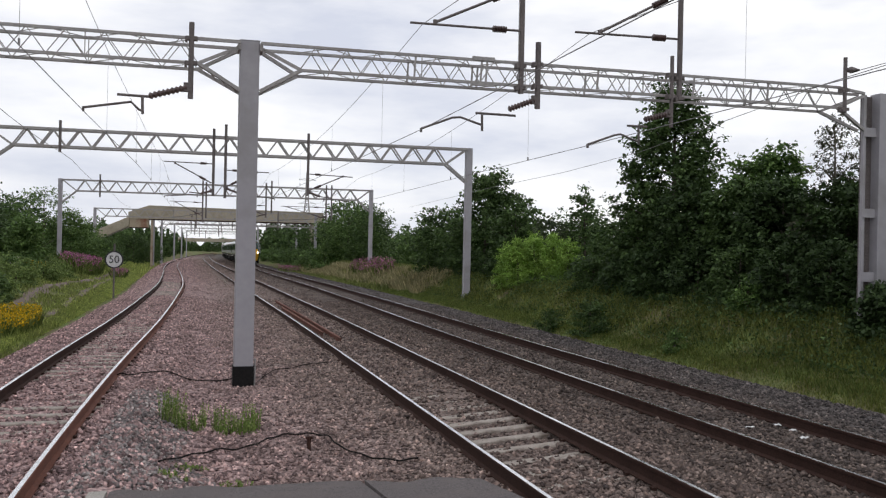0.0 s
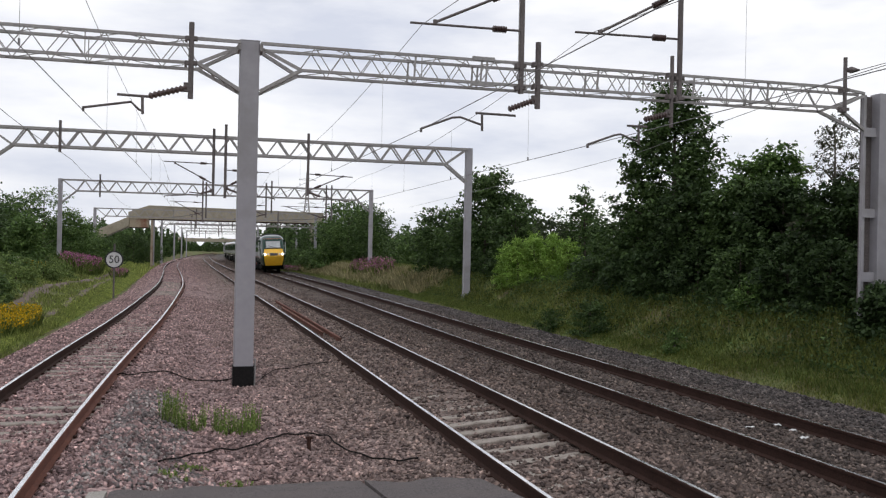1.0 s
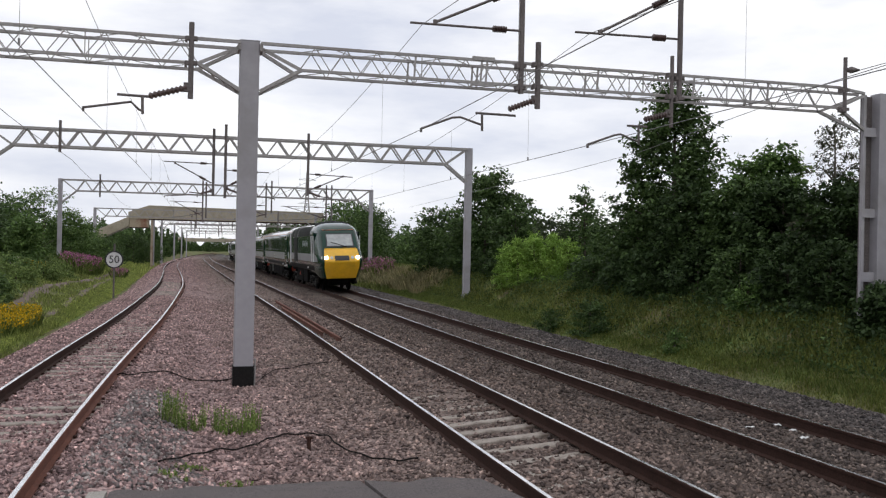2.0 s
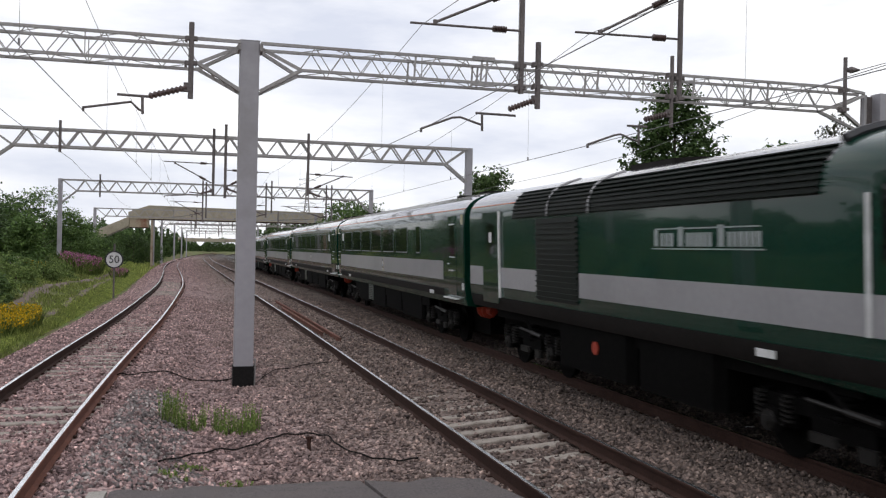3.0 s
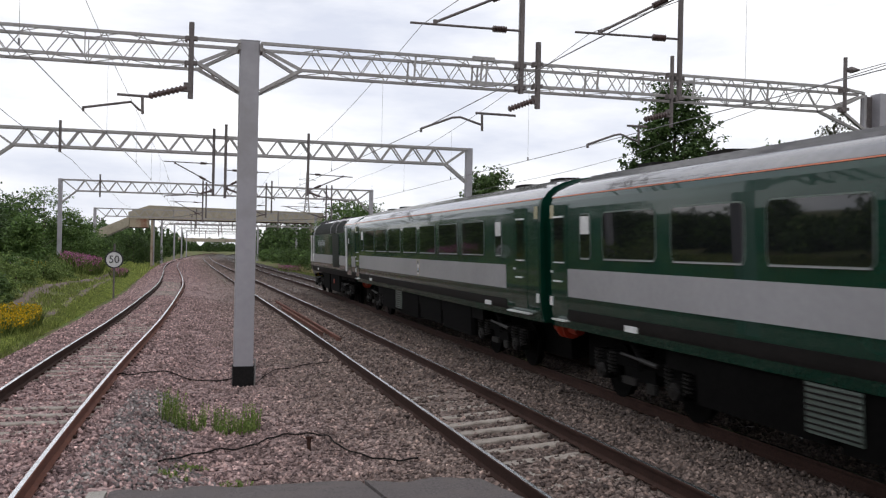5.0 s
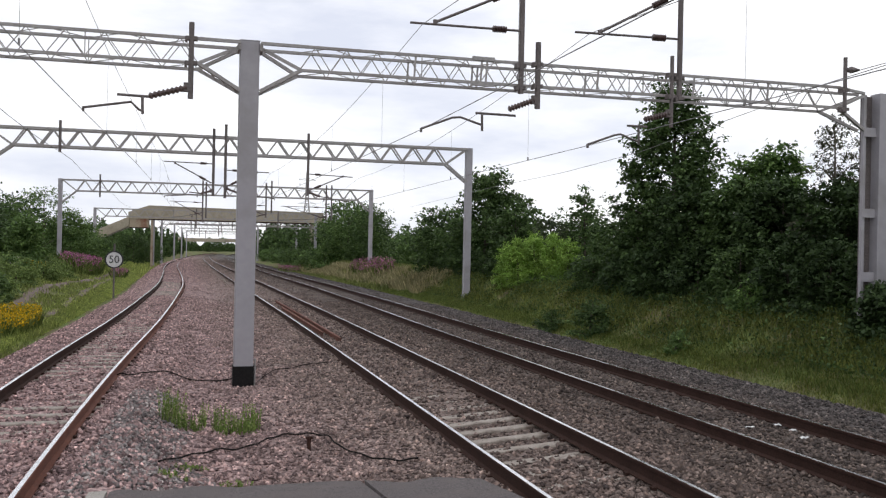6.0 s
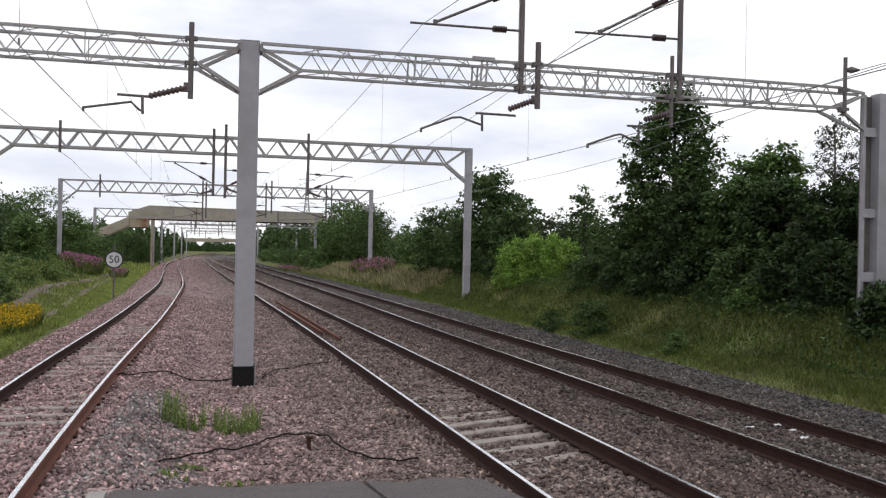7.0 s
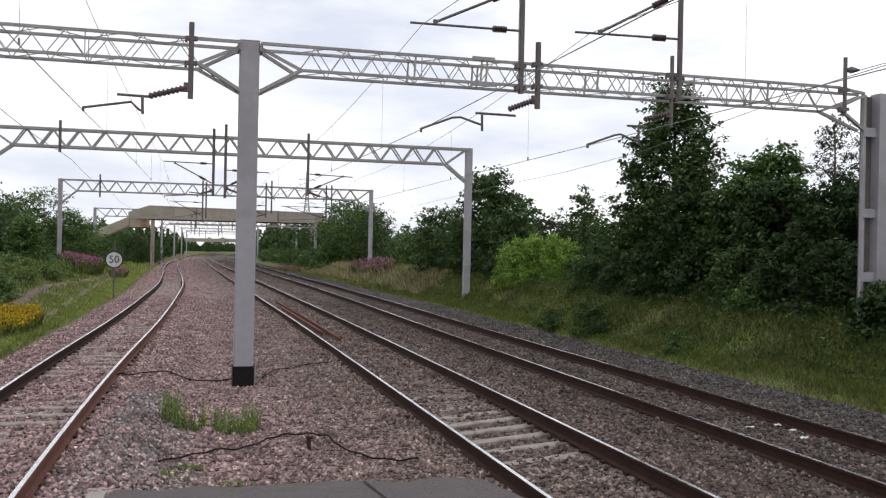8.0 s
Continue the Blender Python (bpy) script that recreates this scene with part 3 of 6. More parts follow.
# ---- overhead wires ----
def wire_run(label, line, nodes, zc, zm, rc=0.0075, group="overhead wires"):
    """One equipment: contact wire, sagging catenary wire and droppers between the supports."""
    t = thing("overhead_wire", label, "overhead wire", group)
    bc, bm, bd = Build(), Build(), Build()
    cp, mp = [], []
    for i in range(len(nodes) - 1):
        y0, y1 = nodes[i][0], nodes[i + 1][0]
        n = 8
        for k in range(n + (i == len(nodes) - 2)):
            f = k / n
            y = y0 + (y1 - y0) * f
            off = nodes[i][1] + (nodes[i + 1][1] - nodes[i][1]) * f
            x = line(y) + off
            zmm = zm[i] + (zm[i + 1] - zm[i]) * f
            zcc = zc[i] + (zc[i + 1] - zc[i]) * f
            sag = min(1.0, 0.00045 * (y1 - y0) ** 2)
            m = zmm - 4 * sag * f * (1 - f)
            m = max(m, zcc + 0.25)
            zcc, m = zcc + 0.7 * grade(y), m + 0.7 * grade(y)
            cp.append((x, y, zcc))
            mp.append((x, y, m))
            if 0 < k < n and k % 2 == 1:
                bd.tube([(x, y, zcc), (x, y, m)], 0.0032, 4)
                bd.box((x, y, zcc + 0.04), (0.025, 0.04, 0.09))
    bc.tube(cp, rc, 6)
    bm.tube(mp, rc * 0.9, 6)
    part("contact_wire", bc, WIRE, t)
    part("catenary_wire", bm, WIRE, t)
    part("droppers", bd, WIRE, t)
    return t


ends = [(-30, 0.1), (19.6, 0.05), (50, -0.15), (88, 0.1), (130, -0.1), (178, 0.1), (226, 0), (322, 0)]
wire_run("thin contact and catenary wires over the slow line", c_slow, [(y, o) for y, o in ends], [5.2, 5.13, 5.02, 4.98, 4.9, 4.9, 4.9, 4.9], [7.6, 7.3, 6.75, 6.4, 6.2, 6.2, 6.2, 6.2])
wire_run("thin contact and catenary wires over the fast line", c_up, [(-30, -0.1), (19.25, 0.26), (50, -0.1), (88, 0.1), (130, -0.1), (178, 0.1), (226, 0), (322, 0)], [5.15, 5.08, 5.05, 5.0, 4.9, 4.9, 4.9, 4.9], [7.4, 7.31, 6.4, 6.3, 6.2, 6.2, 6.2, 6.2])
wire_run("thin contact and catenary wires over the bankside line", c_down, [(-30, -0.3), (19.25, 0.06), (50, 0.2), (88, 0.1), (130, -0.1), (178, 0.1), (226, 0), (322, 0)], [5.05, 4.93, 5.0, 5.0, 4.9, 4.9, 4.9, 4.9], [7.5, 7.42, 6.34, 6.3, 6.2, 6.2, 6.2, 6.2])
t = thing("feeder_wire", "single grey feeder wire slung along the lineside masts", "overhead wire", "overhead wires")
b = Build()
pts = []
for i in range(41):
    y = -10 + i * 5.0
    f = ((y - 19.7) % 34) / 34
    pts.append((-5.6 - 0.012 * y, y, 7.15 - 1.2 * f * (1 - f)))
b.tube(pts, 0.012, 6)
part("wire", b, WIRE, t)
t = thing("anchor_wire", "thin grey anchor wires running past the far mast", "overhead wire", "overhead wires")
b = Build().tube([(20.5, 88, 6.6), (16.67, 50.0, 6.19), (15.76, 38.0, 6.05), (15.2, 30.0, 6.12), (14.77, 22.0, 6.55), (14.72, 19.4, 6.74), (14.9, 14.0, 7.0), (15.2, 2.0, 7.2)], 0.009, 6)
b.tube([(15.42, YF - 0.2, 7.06), (15.3, 12.0, 7.1), (15.4, 2.0, 7.1)], 0.009, 6)
part("wire", b, WIRE, t)

# ---- platform end where the camera stands ----
plat = thing("platform", "asphalt platform end sloping down to the ballast", "platform", kind="structure")


def ramp_z(y):
    return 0.92 if y < 0.5 else 0.92 - (y - 0.5) * 0.1


def slab(x0, x1, ya, yb, lift=0.0):
    b = Build()
    n = 24
    top = [[(x0 + (x1 - x0) * i / 16, ya + (yb - ya) * k / n, ramp_z(ya + (yb - ya) * k / n) + lift + 0.012 * noise.noise((x0 + i, k * 0.7, 4))) for i in range(17)] for k in range(n + 1)]
    top[-1] = [(p[0], p[1] + 0.14 * noise.noise((p[0] * 2.3, 1.0, x0)) - 0.05, p[2]) for p in top[-1]]
    b.grid(top)
    b.grid([[(x0, p[0][1], -0.6), p[0]] for p in top][::-1])
    b.grid([[p[-1], (x1, p[0][1], -0.6)] for p in top][::-1])
    b.grid([[(p[0], p[1], -0.6) for p in top[-1]], top[-1]][::-1])
    return b


part("ramp_surface", slab(-0.75, 1.95, -25, 10.62), ASPHALT, plat, "worn dark asphalt ramp")
part("ramp_surface", slab(1.97, 3.28, -25, 10.38, 0.012), ASPHALT, plat, "patched dark asphalt ramp")
part("edging", slab(-0.95, -0.77, -25, 10.45, 0.03), CONCRETE, plat, "pale concrete ramp edging")

# ---- lineside cabinet in the meadow ----
cab = thing("lineside_cabinet", "small weathered grey concrete cabinet among meadow herbs", "cabinet", m=pose(-10.0, 60.0, ground_z(-10.0, 60.0) - 0.05, 0, 0, 8))
CABZ = 1.62 - ground_z(-10.0, 60.0)
part("body", Build().box((0, 0, CABZ / 2), (0.74, 0.5, CABZ), bevel=0.03), CONCRETE, cab)
part("lid", Build().box((0, 0, CABZ + 0.03), (0.84, 0.6, 0.06), bevel=0.03), CONCRETE, cab)
part("door", Build().box((0, -0.256, CABZ / 2), (0.6, 0.015, CABZ - 0.2)), MASTGREY, cab, "grey painted cabinet door")

# ---- lineside speed sign ----
WHITE = worn("white_enamel", (0.62, 0.62, 0.62), (0.72, 0.72, 0.72), 4, 20, 0.4, bump=0)
BLACKPAINT = worn("black_paint", (0.015, 0.015, 0.018), (0.03, 0.03, 0.034), 4, 20, 0.5, bump=0)
SX, SY, SZ = -3.8, 53.0, 1.68
sign = thing("speed_sign", "round white speed sign with black figures on a grey post", "speed sign")


def disc(r0, r1, y, n=40):
    b = Build()
    pts = [(SX + r * math.sin(2 * math.pi * k / n), yy, SZ + r * math.cos(2 * math.pi * k / n)) for yy in (y, y + 0.012) for r in (r0, r1) for k in range(n)]
    fs = []
    for k in range(n):
        j = (k + 1) % n
        fs += [(k, j, n + j, n + k), (2 * n + k, 3 * n + k, 3 * n + j, 2 * n + j), (n + k, n + j, 3 * n + j, 3 * n + k)]
    return b.add(pts, fs)


part("plate", disc(0.001, 0.46, SY), WHITE, sign)
part("rim", disc(0.40, 0.47, SY - 0.014), BLACKPAINT, sign, "thin dark rim")
tx = bpy.data.curves.new("figures", "FONT")
tx.body = "50"
tx.size, tx.extrude, tx.align_x, tx.align_y = 0.56, 0.004, "CENTER", "CENTER"
tx.materials.append(BLACKPAINT)
fig = new("figures", tx)
fig.parent = sign
fig.matrix_basis = pose(SX, SY - 0.03, SZ, 90, 0, 0)
b = Build()
b.tube([(SX, SY + 0.06, -0.4), (SX, SY + 0.06, SZ + 0.85)], 0.05, 10)
b.box((SX, SY + 0.04, SZ + 0.2), (0.3, 0.05, 0.05)).box((SX, SY + 0.04, SZ - 0.2), (0.3, 0.05, 0.05))
part("post", b, DARKSTEEL, sign)

# ---- footbridge ----
BRIDGE = worn("weathered_cream_concrete", (0.30, 0.265, 0.20), (0.40, 0.355, 0.28), 0.4, 6.0, 0.9, bump=0.3, stain=(0.22, 0.19, 0.14))
YB = 140.0
br = thing("footbridge", "weathered cream concrete footbridge with stairs over the tracks", "footbridge")
BX0, BX1 = -5.46, 19.9


def deck_pt(x, dy, z0, z1):
    """Point on the bridge, which crosses the line slightly askew and falls a little to the far bank."""
    k = (x - BX0) / (BX1 - BX0)
    return (x, YB + dy + 3.0 * k, z0 + (z1 - z0) * k)


def plate(b, x0, x1, dy, thick, lo, hi):
    pts = [deck_pt(x, dy + d, *e) for d in (0, thick) for x, e in ((x0, lo), (x1, lo), (x1, hi), (x0, hi))]
    return b.add(pts, [(0, 1, 2, 3), (7, 6, 5, 4), (3, 2, 6, 7), (0, 4, 5, 1), (0, 3, 7, 4), (1, 5, 6, 2)])


for dy in (0.0, 2.6):
    part("parapet", plate(Build(), BX0, BX1, dy, 0.2, (6.12, 6.2), (7.96, 7.72)), BRIDGE, br)
    part("coping", plate(Build(), BX0 - 0.1, BX1, dy - 0.08, 0.36, (7.96, 7.72), (8.07, 7.82)), BRIDGE, br)
    part("bottom_flange", plate(Build(), BX0, BX1, dy - 0.12, 0.44, (6.02, 6.1), (6.14, 6.22)), RUST, br, "rust-streaked lower flange")
part("deck", plate(Build(), BX0, BX1, 0.2, 2.4, (6.15, 6.22), (6.4, 6.47)), BRIDGE, br)
for k in range(9):
    x = BX0 + 0.1 + k * 3.0
    part("rib", plate(Build(), x, x + 0.14, -0.07, 0.07, (6.14, 6.22), (7.96, 7.72)), BRIDGE, br)
for dy in (-0.1, 2.7):
    y0, y1 = YB + dy, YB + dy + 0.2
    outline = ((BX0, 6.15), (BX0, 8.05), (-8.25, 7.05), (-8.25, 6.35), (-13.2, 4.05), (-13.2, 2.7), (-8.25, 5.0), (-8.15, 6.15))
    n = len(outline)
    side = Build()
    for face in ((0, 1, 2, 3, 7), (3, 4, 5, 6, 7)):
        side.add([(x, y0, z) for x, z in outline], [face])
        side.add([(x, y1, z) for x, z in outline], [tuple(reversed(face))])
    side.add([(x, y, z) for y in (y0, y1) for x, z in outline], [(k, n + k, n + (k + 1) % n, (k + 1) % n) for k in range(n)])
    part("stair_side", side, BRIDGE, br)
STEP = Build().box((0, 0, 0), (0.36, 2.5, 0.2)).mesh("step", [CONCRETE])
for k in range(14):
    place("step", STEP, br, (-8.4 - k * 0.34, YB + 1.3, 4.9 - k * 0.16))
LANDING = worn("rust_streaked_cream_panel", (0.30, 0.25, 0.18), (0.38, 0.32, 0.24), 0.55, 6.0, 0.9, bump=0.3, stain=(0.20, 0.085, 0.05))
part("landing_box", Build().box((-6.8, YB + 1.2, 5.62), (2.7, 2.4, 1.5), bevel=0.1), LANDING, br, "rust-stained cream landing box")
part("landing_edge", Build().box((-6.8, YB + 1.2, 4.85), (2.76, 2.46, 0.1)), RUST, br)
for xx, ww in ((-5.05, 0.26), (18.25, 0.34)):
    for dy in (0.3, 2.3):
        yl = deck_pt(xx, dy, 0, 0)[1]
        part("trestle", Build().beam((xx, yl, -1.2), (xx, yl, 6.12), ww, ww), LANDING if xx < 0 else BRIDGE, br, "rust-streaked cream leg" if xx < 0 else "cream concrete leg")

fb = thing("road_bridge", "distant flat grey bridge across the railway", "bridge")
part("girder", Build().box((14, 392, 4.6), (60, 3.0, 1.4)), BRIDGE, fb)
for xx in (-6.0, 30.0):
    part("pier", Build().box((xx, 392, 1.3), (2.0, 2.6, 5.4)), BRIDGE, fb)
py = thing("pylon", "distant grey lattice power line pylon beyond the footbridge", "pylon")
PYX, PYY, PYH = 50.8, 420.0, 37.0


def pylon_half(z):
    return 3.2 - 2.5 * min(1.0, z / 24.0) - 0.3 * max(0.0, (z - 24) / 13)


for sx in (-1, 1):
    for sy in (-1, 1):
        part("leg", Build().tube([(PYX + sx * pylon_half(z), PYY + sy * pylon_half(z), z - 1.5) for z in (0, 8, 16, 24, 30.5, PYH)], 0.16, 4), GALV, py)
levels = (0, 6, 11, 15, 18.5, 21.5, 24, 27, 30, 33, 36)
for za, zb_ in zip(levels, levels[1:]):
    for sy in (-1, 1):
        for sx in (-1, 1):
            part("lattice_bar", Build().beam((PYX - sx * pylon_half(za), PYY + sy * pylon_half(za), za - 1.5), (PYX + sx * pylon_half(zb_), PYY + sy * pylon_half(zb_), zb_ - 1.5), 0.12, 0.12), GALV, py)
for za, reach in ((22.0, 4.0), (27.5, 5.0), (32.5, 3.8)):
    for sx in (-1, 1):
        part("cross_arm", Build().beam((PYX, PYY, za + 1.0), (PYX + sx * reach, PYY, za), 0.14, 0.14).beam((PYX, PYY, za), (PYX + sx * reach, PYY, za), 0.14, 0.14), GALV, py)
# ---- the train ----
GREEN = worn("dark_green_gloss_paint", (0.0025, 0.030, 0.018), (0.003, 0.036, 0.023), 0.6, 8.0, 0.25, coat=0.62, bump=0, spec=0.10)
SILVER = worn("silver_grey_paint", (0.30, 0.295, 0.31), (0.34, 0.335, 0.35), 0.25, 10.0, 0.38, coat=0.15, bump=0)
YELLOW = worn("warning_yellow_paint", (0.78, 0.42, 0.012), (0.86, 0.48, 0.02), 0.9, 12.0, 0.35, coat=0.5, bump=0)
ROOFGREY = worn("ribbed_roof_grey", (0.095, 0.09, 0.098), (0.15, 0.145, 0.155), 0.7, 5.0, 0.22, 0.0, bump=0.0, coat=0.8)
ORANGE = worn("orange_line_paint", (0.52, 0.125, 0.05), (0.60, 0.15, 0.065), 2, 15, 0.4, bump=0)
# brake grime, taken near black to hold the shade under the train too
GRIME_SHADE = worn("brake_grime_and_shade", (0.002, 0.002, 0.002), (0.0055, 0.005, 0.0048), 1.2, 14.0, 0.85, bump=0.3, spec=0.05)
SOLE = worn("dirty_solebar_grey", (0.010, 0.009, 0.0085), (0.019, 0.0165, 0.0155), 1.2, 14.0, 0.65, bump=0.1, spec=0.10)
REDPAINT = worn("faded_red_paint", (0.30, 0.03, 0.012), (0.45, 0.05, 0.02), 2, 20, 0.5, bump=0.1)
WHITEPAINT = worn("white_rail_paint", (0.66, 0.66, 0.66), (0.78, 0.78, 0.78), 3, 20, 0.4, bump=0)
WINDOWGLASS = worn("dark_tinted_glass", (0.006, 0.007, 0.008), (0.012, 0.013, 0.014), 0.8, 5.0, 0.03, bump=0, spec=0.8)
# pale grey base paints the reflected sky into the windscreen
SCREENGLASS = worn("windscreen_glass_sky_tint", (0.30, 0.315, 0.315), (0.42, 0.435, 0.43), 1.2, 4.0, 0.05, bump=0, spec=0.9)
LOUVRE = worn("dark_louvre_metal", (0.003, 0.007, 0.005), (0.008, 0.013, 0.010), 1.5, 14, 0.5, bump=0.1, spec=0.2)
LENS = worn("clear_lamp_lens", (0.55, 0.53, 0.48), (0.65, 0.62, 0.58), 5, 30, 0.08, bump=0, spec=0.8)
CRESTBLUE = worn("pale_blue_enamel", (0.22, 0.33, 0.45), (0.30, 0.42, 0.55), 6, 40, 0.5, bump=0)
CRESTGOLD = worn("dull_gold_crest", (0.33, 0.30, 0.16), (0.45, 0.42, 0.30), 6, 40, 0.5, bump=0)
LETTER = worn("pale_grey_lettering", (0.25, 0.28, 0.28), (0.32, 0.35, 0.35), 5, 30, 0.4, bump=0)
LIT = bpy.data.materials.new("lit_marker_lamp")
LIT.use_nodes = True
LIT.node_tree.nodes["Principled BSDF"].inputs["Emission Color"].default_value = (1.0, 0.93, 0.8, 1)
LIT.node_tree.nodes["Principled BSDF"].inputs["Emission Strength"].default_value = 9.0
RIM = worn("dull_window_rim", (0.10, 0.13, 0.115), (0.15, 0.18, 0.16), 3, 20, 0.35, bump=0)
HW = 1.37


def prism(b, x, y0, y1, z0, z1, d, slot=0, r=0.06):
    """Rounded panel on a side plane x, thickness d outward."""
    s = 1 if x > 0 else -1
    ring = []
    for cy, cz, a0 in ((y1 - r, z1 - r, 0), (y0 + r, z1 - r, 90), (y0 + r, z0 + r, 180), (y1 - r, z0 + r, 270)):
        for a in (0, 30, 60, 90):
            t = radians(a0 + a)
            ring.append((cy + r * math.cos(t), cz + r * math.sin(t)))
    n = len(ring)
    pts = [(x, p, q) for p, q in ring] + [(x + s * d, p, q) for p, q in ring]
    fs = [tuple(n + i for i in range(n)) if s > 0 else tuple(n + i for i in reversed(range(n)))]
    for i in range(n):
        j = (i + 1) % n
        fs.append((i, j, n + j, n + i) if s > 0 else (i, n + i, n + j, j))
    return b.add(pts, fs, slot)


def wheelset_bogie(parent, yc, wheelbase):
    bo = part("bogie", bogie_build(wheelbase), GRIME_SHADE, parent, "grimy bogie frame with springs, blackened by shade in its colour")
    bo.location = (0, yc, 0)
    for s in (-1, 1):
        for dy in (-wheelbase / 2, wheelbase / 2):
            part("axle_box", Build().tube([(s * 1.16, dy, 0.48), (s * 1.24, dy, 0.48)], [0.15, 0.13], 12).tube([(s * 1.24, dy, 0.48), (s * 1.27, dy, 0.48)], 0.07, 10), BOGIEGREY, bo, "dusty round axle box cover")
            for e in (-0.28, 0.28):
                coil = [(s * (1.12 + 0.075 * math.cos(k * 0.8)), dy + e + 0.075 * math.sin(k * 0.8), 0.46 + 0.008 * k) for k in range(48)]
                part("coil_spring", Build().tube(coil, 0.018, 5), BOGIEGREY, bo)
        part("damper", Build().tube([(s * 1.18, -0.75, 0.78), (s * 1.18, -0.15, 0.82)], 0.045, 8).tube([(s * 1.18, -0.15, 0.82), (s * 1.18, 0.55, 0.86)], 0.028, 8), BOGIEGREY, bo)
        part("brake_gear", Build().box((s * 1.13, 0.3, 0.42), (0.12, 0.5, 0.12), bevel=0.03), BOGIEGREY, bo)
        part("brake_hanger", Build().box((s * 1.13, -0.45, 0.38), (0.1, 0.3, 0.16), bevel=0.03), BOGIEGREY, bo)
    for dy in (-wheelbase / 2, wheelbase / 2):
        for s in (-1, 1):
            w = new("wheel", WHEEL)
            w.parent = bo
            w.matrix_basis = pose(s * 0.75, dy, 0.46)
    return bo


def bogie_build(wb):
    b = Build()
    for s in (-1, 1):
        x = s * 1.02
        b.beam((x, -wb / 2 - 0.5, 0.72), (x, wb / 2 + 0.5, 0.72), 0.14, 0.2)
        b.beam((x, -0.55, 0.55), (x, 0.55, 0.55), 0.2, 0.24)
        for dy in (-wb / 2, wb / 2):
            b.box((x + s * 0.05, dy, 0.5), (0.26, 0.34, 0.3), bevel=0.04)
            b.tube([(x, dy - 0.28, 0.42), (x, dy - 0.28, 0.86)], 0.09, 8)
            b.tube([(x, dy + 0.28, 0.42), (x, dy + 0.28, 0.86)], 0.09, 8)
        b.tube([(x + s * 0.12, -0.25, 0.75), (x + s * 0.12, 0.2, 1.05)], 0.05, 8)
        for k in range(5):
            b.tube([(x, 0, 0.62 + k * 0.08), (x, 0, 0.66 + k * 0.08)], 0.16, 10)
    b.beam((-1.0, 0, 0.6), (1.0, 0, 0.6), 0.5, 0.25)
    return b


def wheel_mesh():
    b = Build()
    prof = [(-0.07, 0.02), (-0.07, 0.40), (-0.09, 0.49), (-0.06, 0.49), (-0.05, 0.46), (0.065, 0.455), (0.065, 0.38), (0.03, 0.36), (0.03, 0.14), (0.08, 0.12), (0.08, 0.02)]
    rows_ = [[(px, r * math.cos(2 * math.pi * k / 24), r * math.sin(2 * math.pi * k / 24)) for px, r in prof] for k in range(25)]
    b.grid(rows_)
    return b.mesh("wheel", [GRIME_SHADE])


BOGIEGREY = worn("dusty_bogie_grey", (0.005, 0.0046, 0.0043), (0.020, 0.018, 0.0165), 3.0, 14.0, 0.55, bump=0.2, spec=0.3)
WHEEL = wheel_mesh()
SECTION = [(1.30, 1.12), (1.355, 1.35), (HW, 1.55), (HW, 1.74), (HW, 2.26), (HW, 2.6), (HW, 3.2), (1.362, 3.42), (1.34, 3.56), (1.285, 3.68), (1.19, 3.80), (1.05, 3.90), (0.85, 3.985), (0.6, 4.05), (0.3, 4.09), (0.0, 4.105)]
FULL = [(-x, z) for x, z in SECTION] + [(x, z) for x, z in SECTION[-2::-1]]


def side_strip(z0, z1, y0, y1, d, s):
    """Thin band that hugs the body side between two heights."""
    def at(z):
        for (xa, za), (xb, zb) in zip(SECTION, SECTION[1:]):
            if za <= z <= zb:
                return xa + (xb - xa) * (z - za) / (zb - za)
        return SECTION[0][0]
    zz = [z0 + (z1 - z0) * i / 4 for i in range(5)]
    prof = [(at(z) - 0.02, z) for z in zz] + [(at(z) + d, z) for z in zz[::-1]]
    b = Build()
    rows_ = [[(s * x, y, z) for x, z in prof] for y in (y0, y1)]
    if s < 0:
        rows_ = rows_[::-1]
    b.grid(rows_[::-1], closed=True)
    b.add(rows_[0], [tuple(range(len(prof)))])
    b.add(rows_[1], [tuple(range(len(prof) - 1, -1, -1))])
    return b


def end_cap(b, y, flip):
    pts = [(x, y, z) for x, z in FULL]
    n = len(pts)
    b.add(pts, [tuple(range(n)) if flip else tuple(reversed(range(n)))], 0)


COACH_L = 22.72


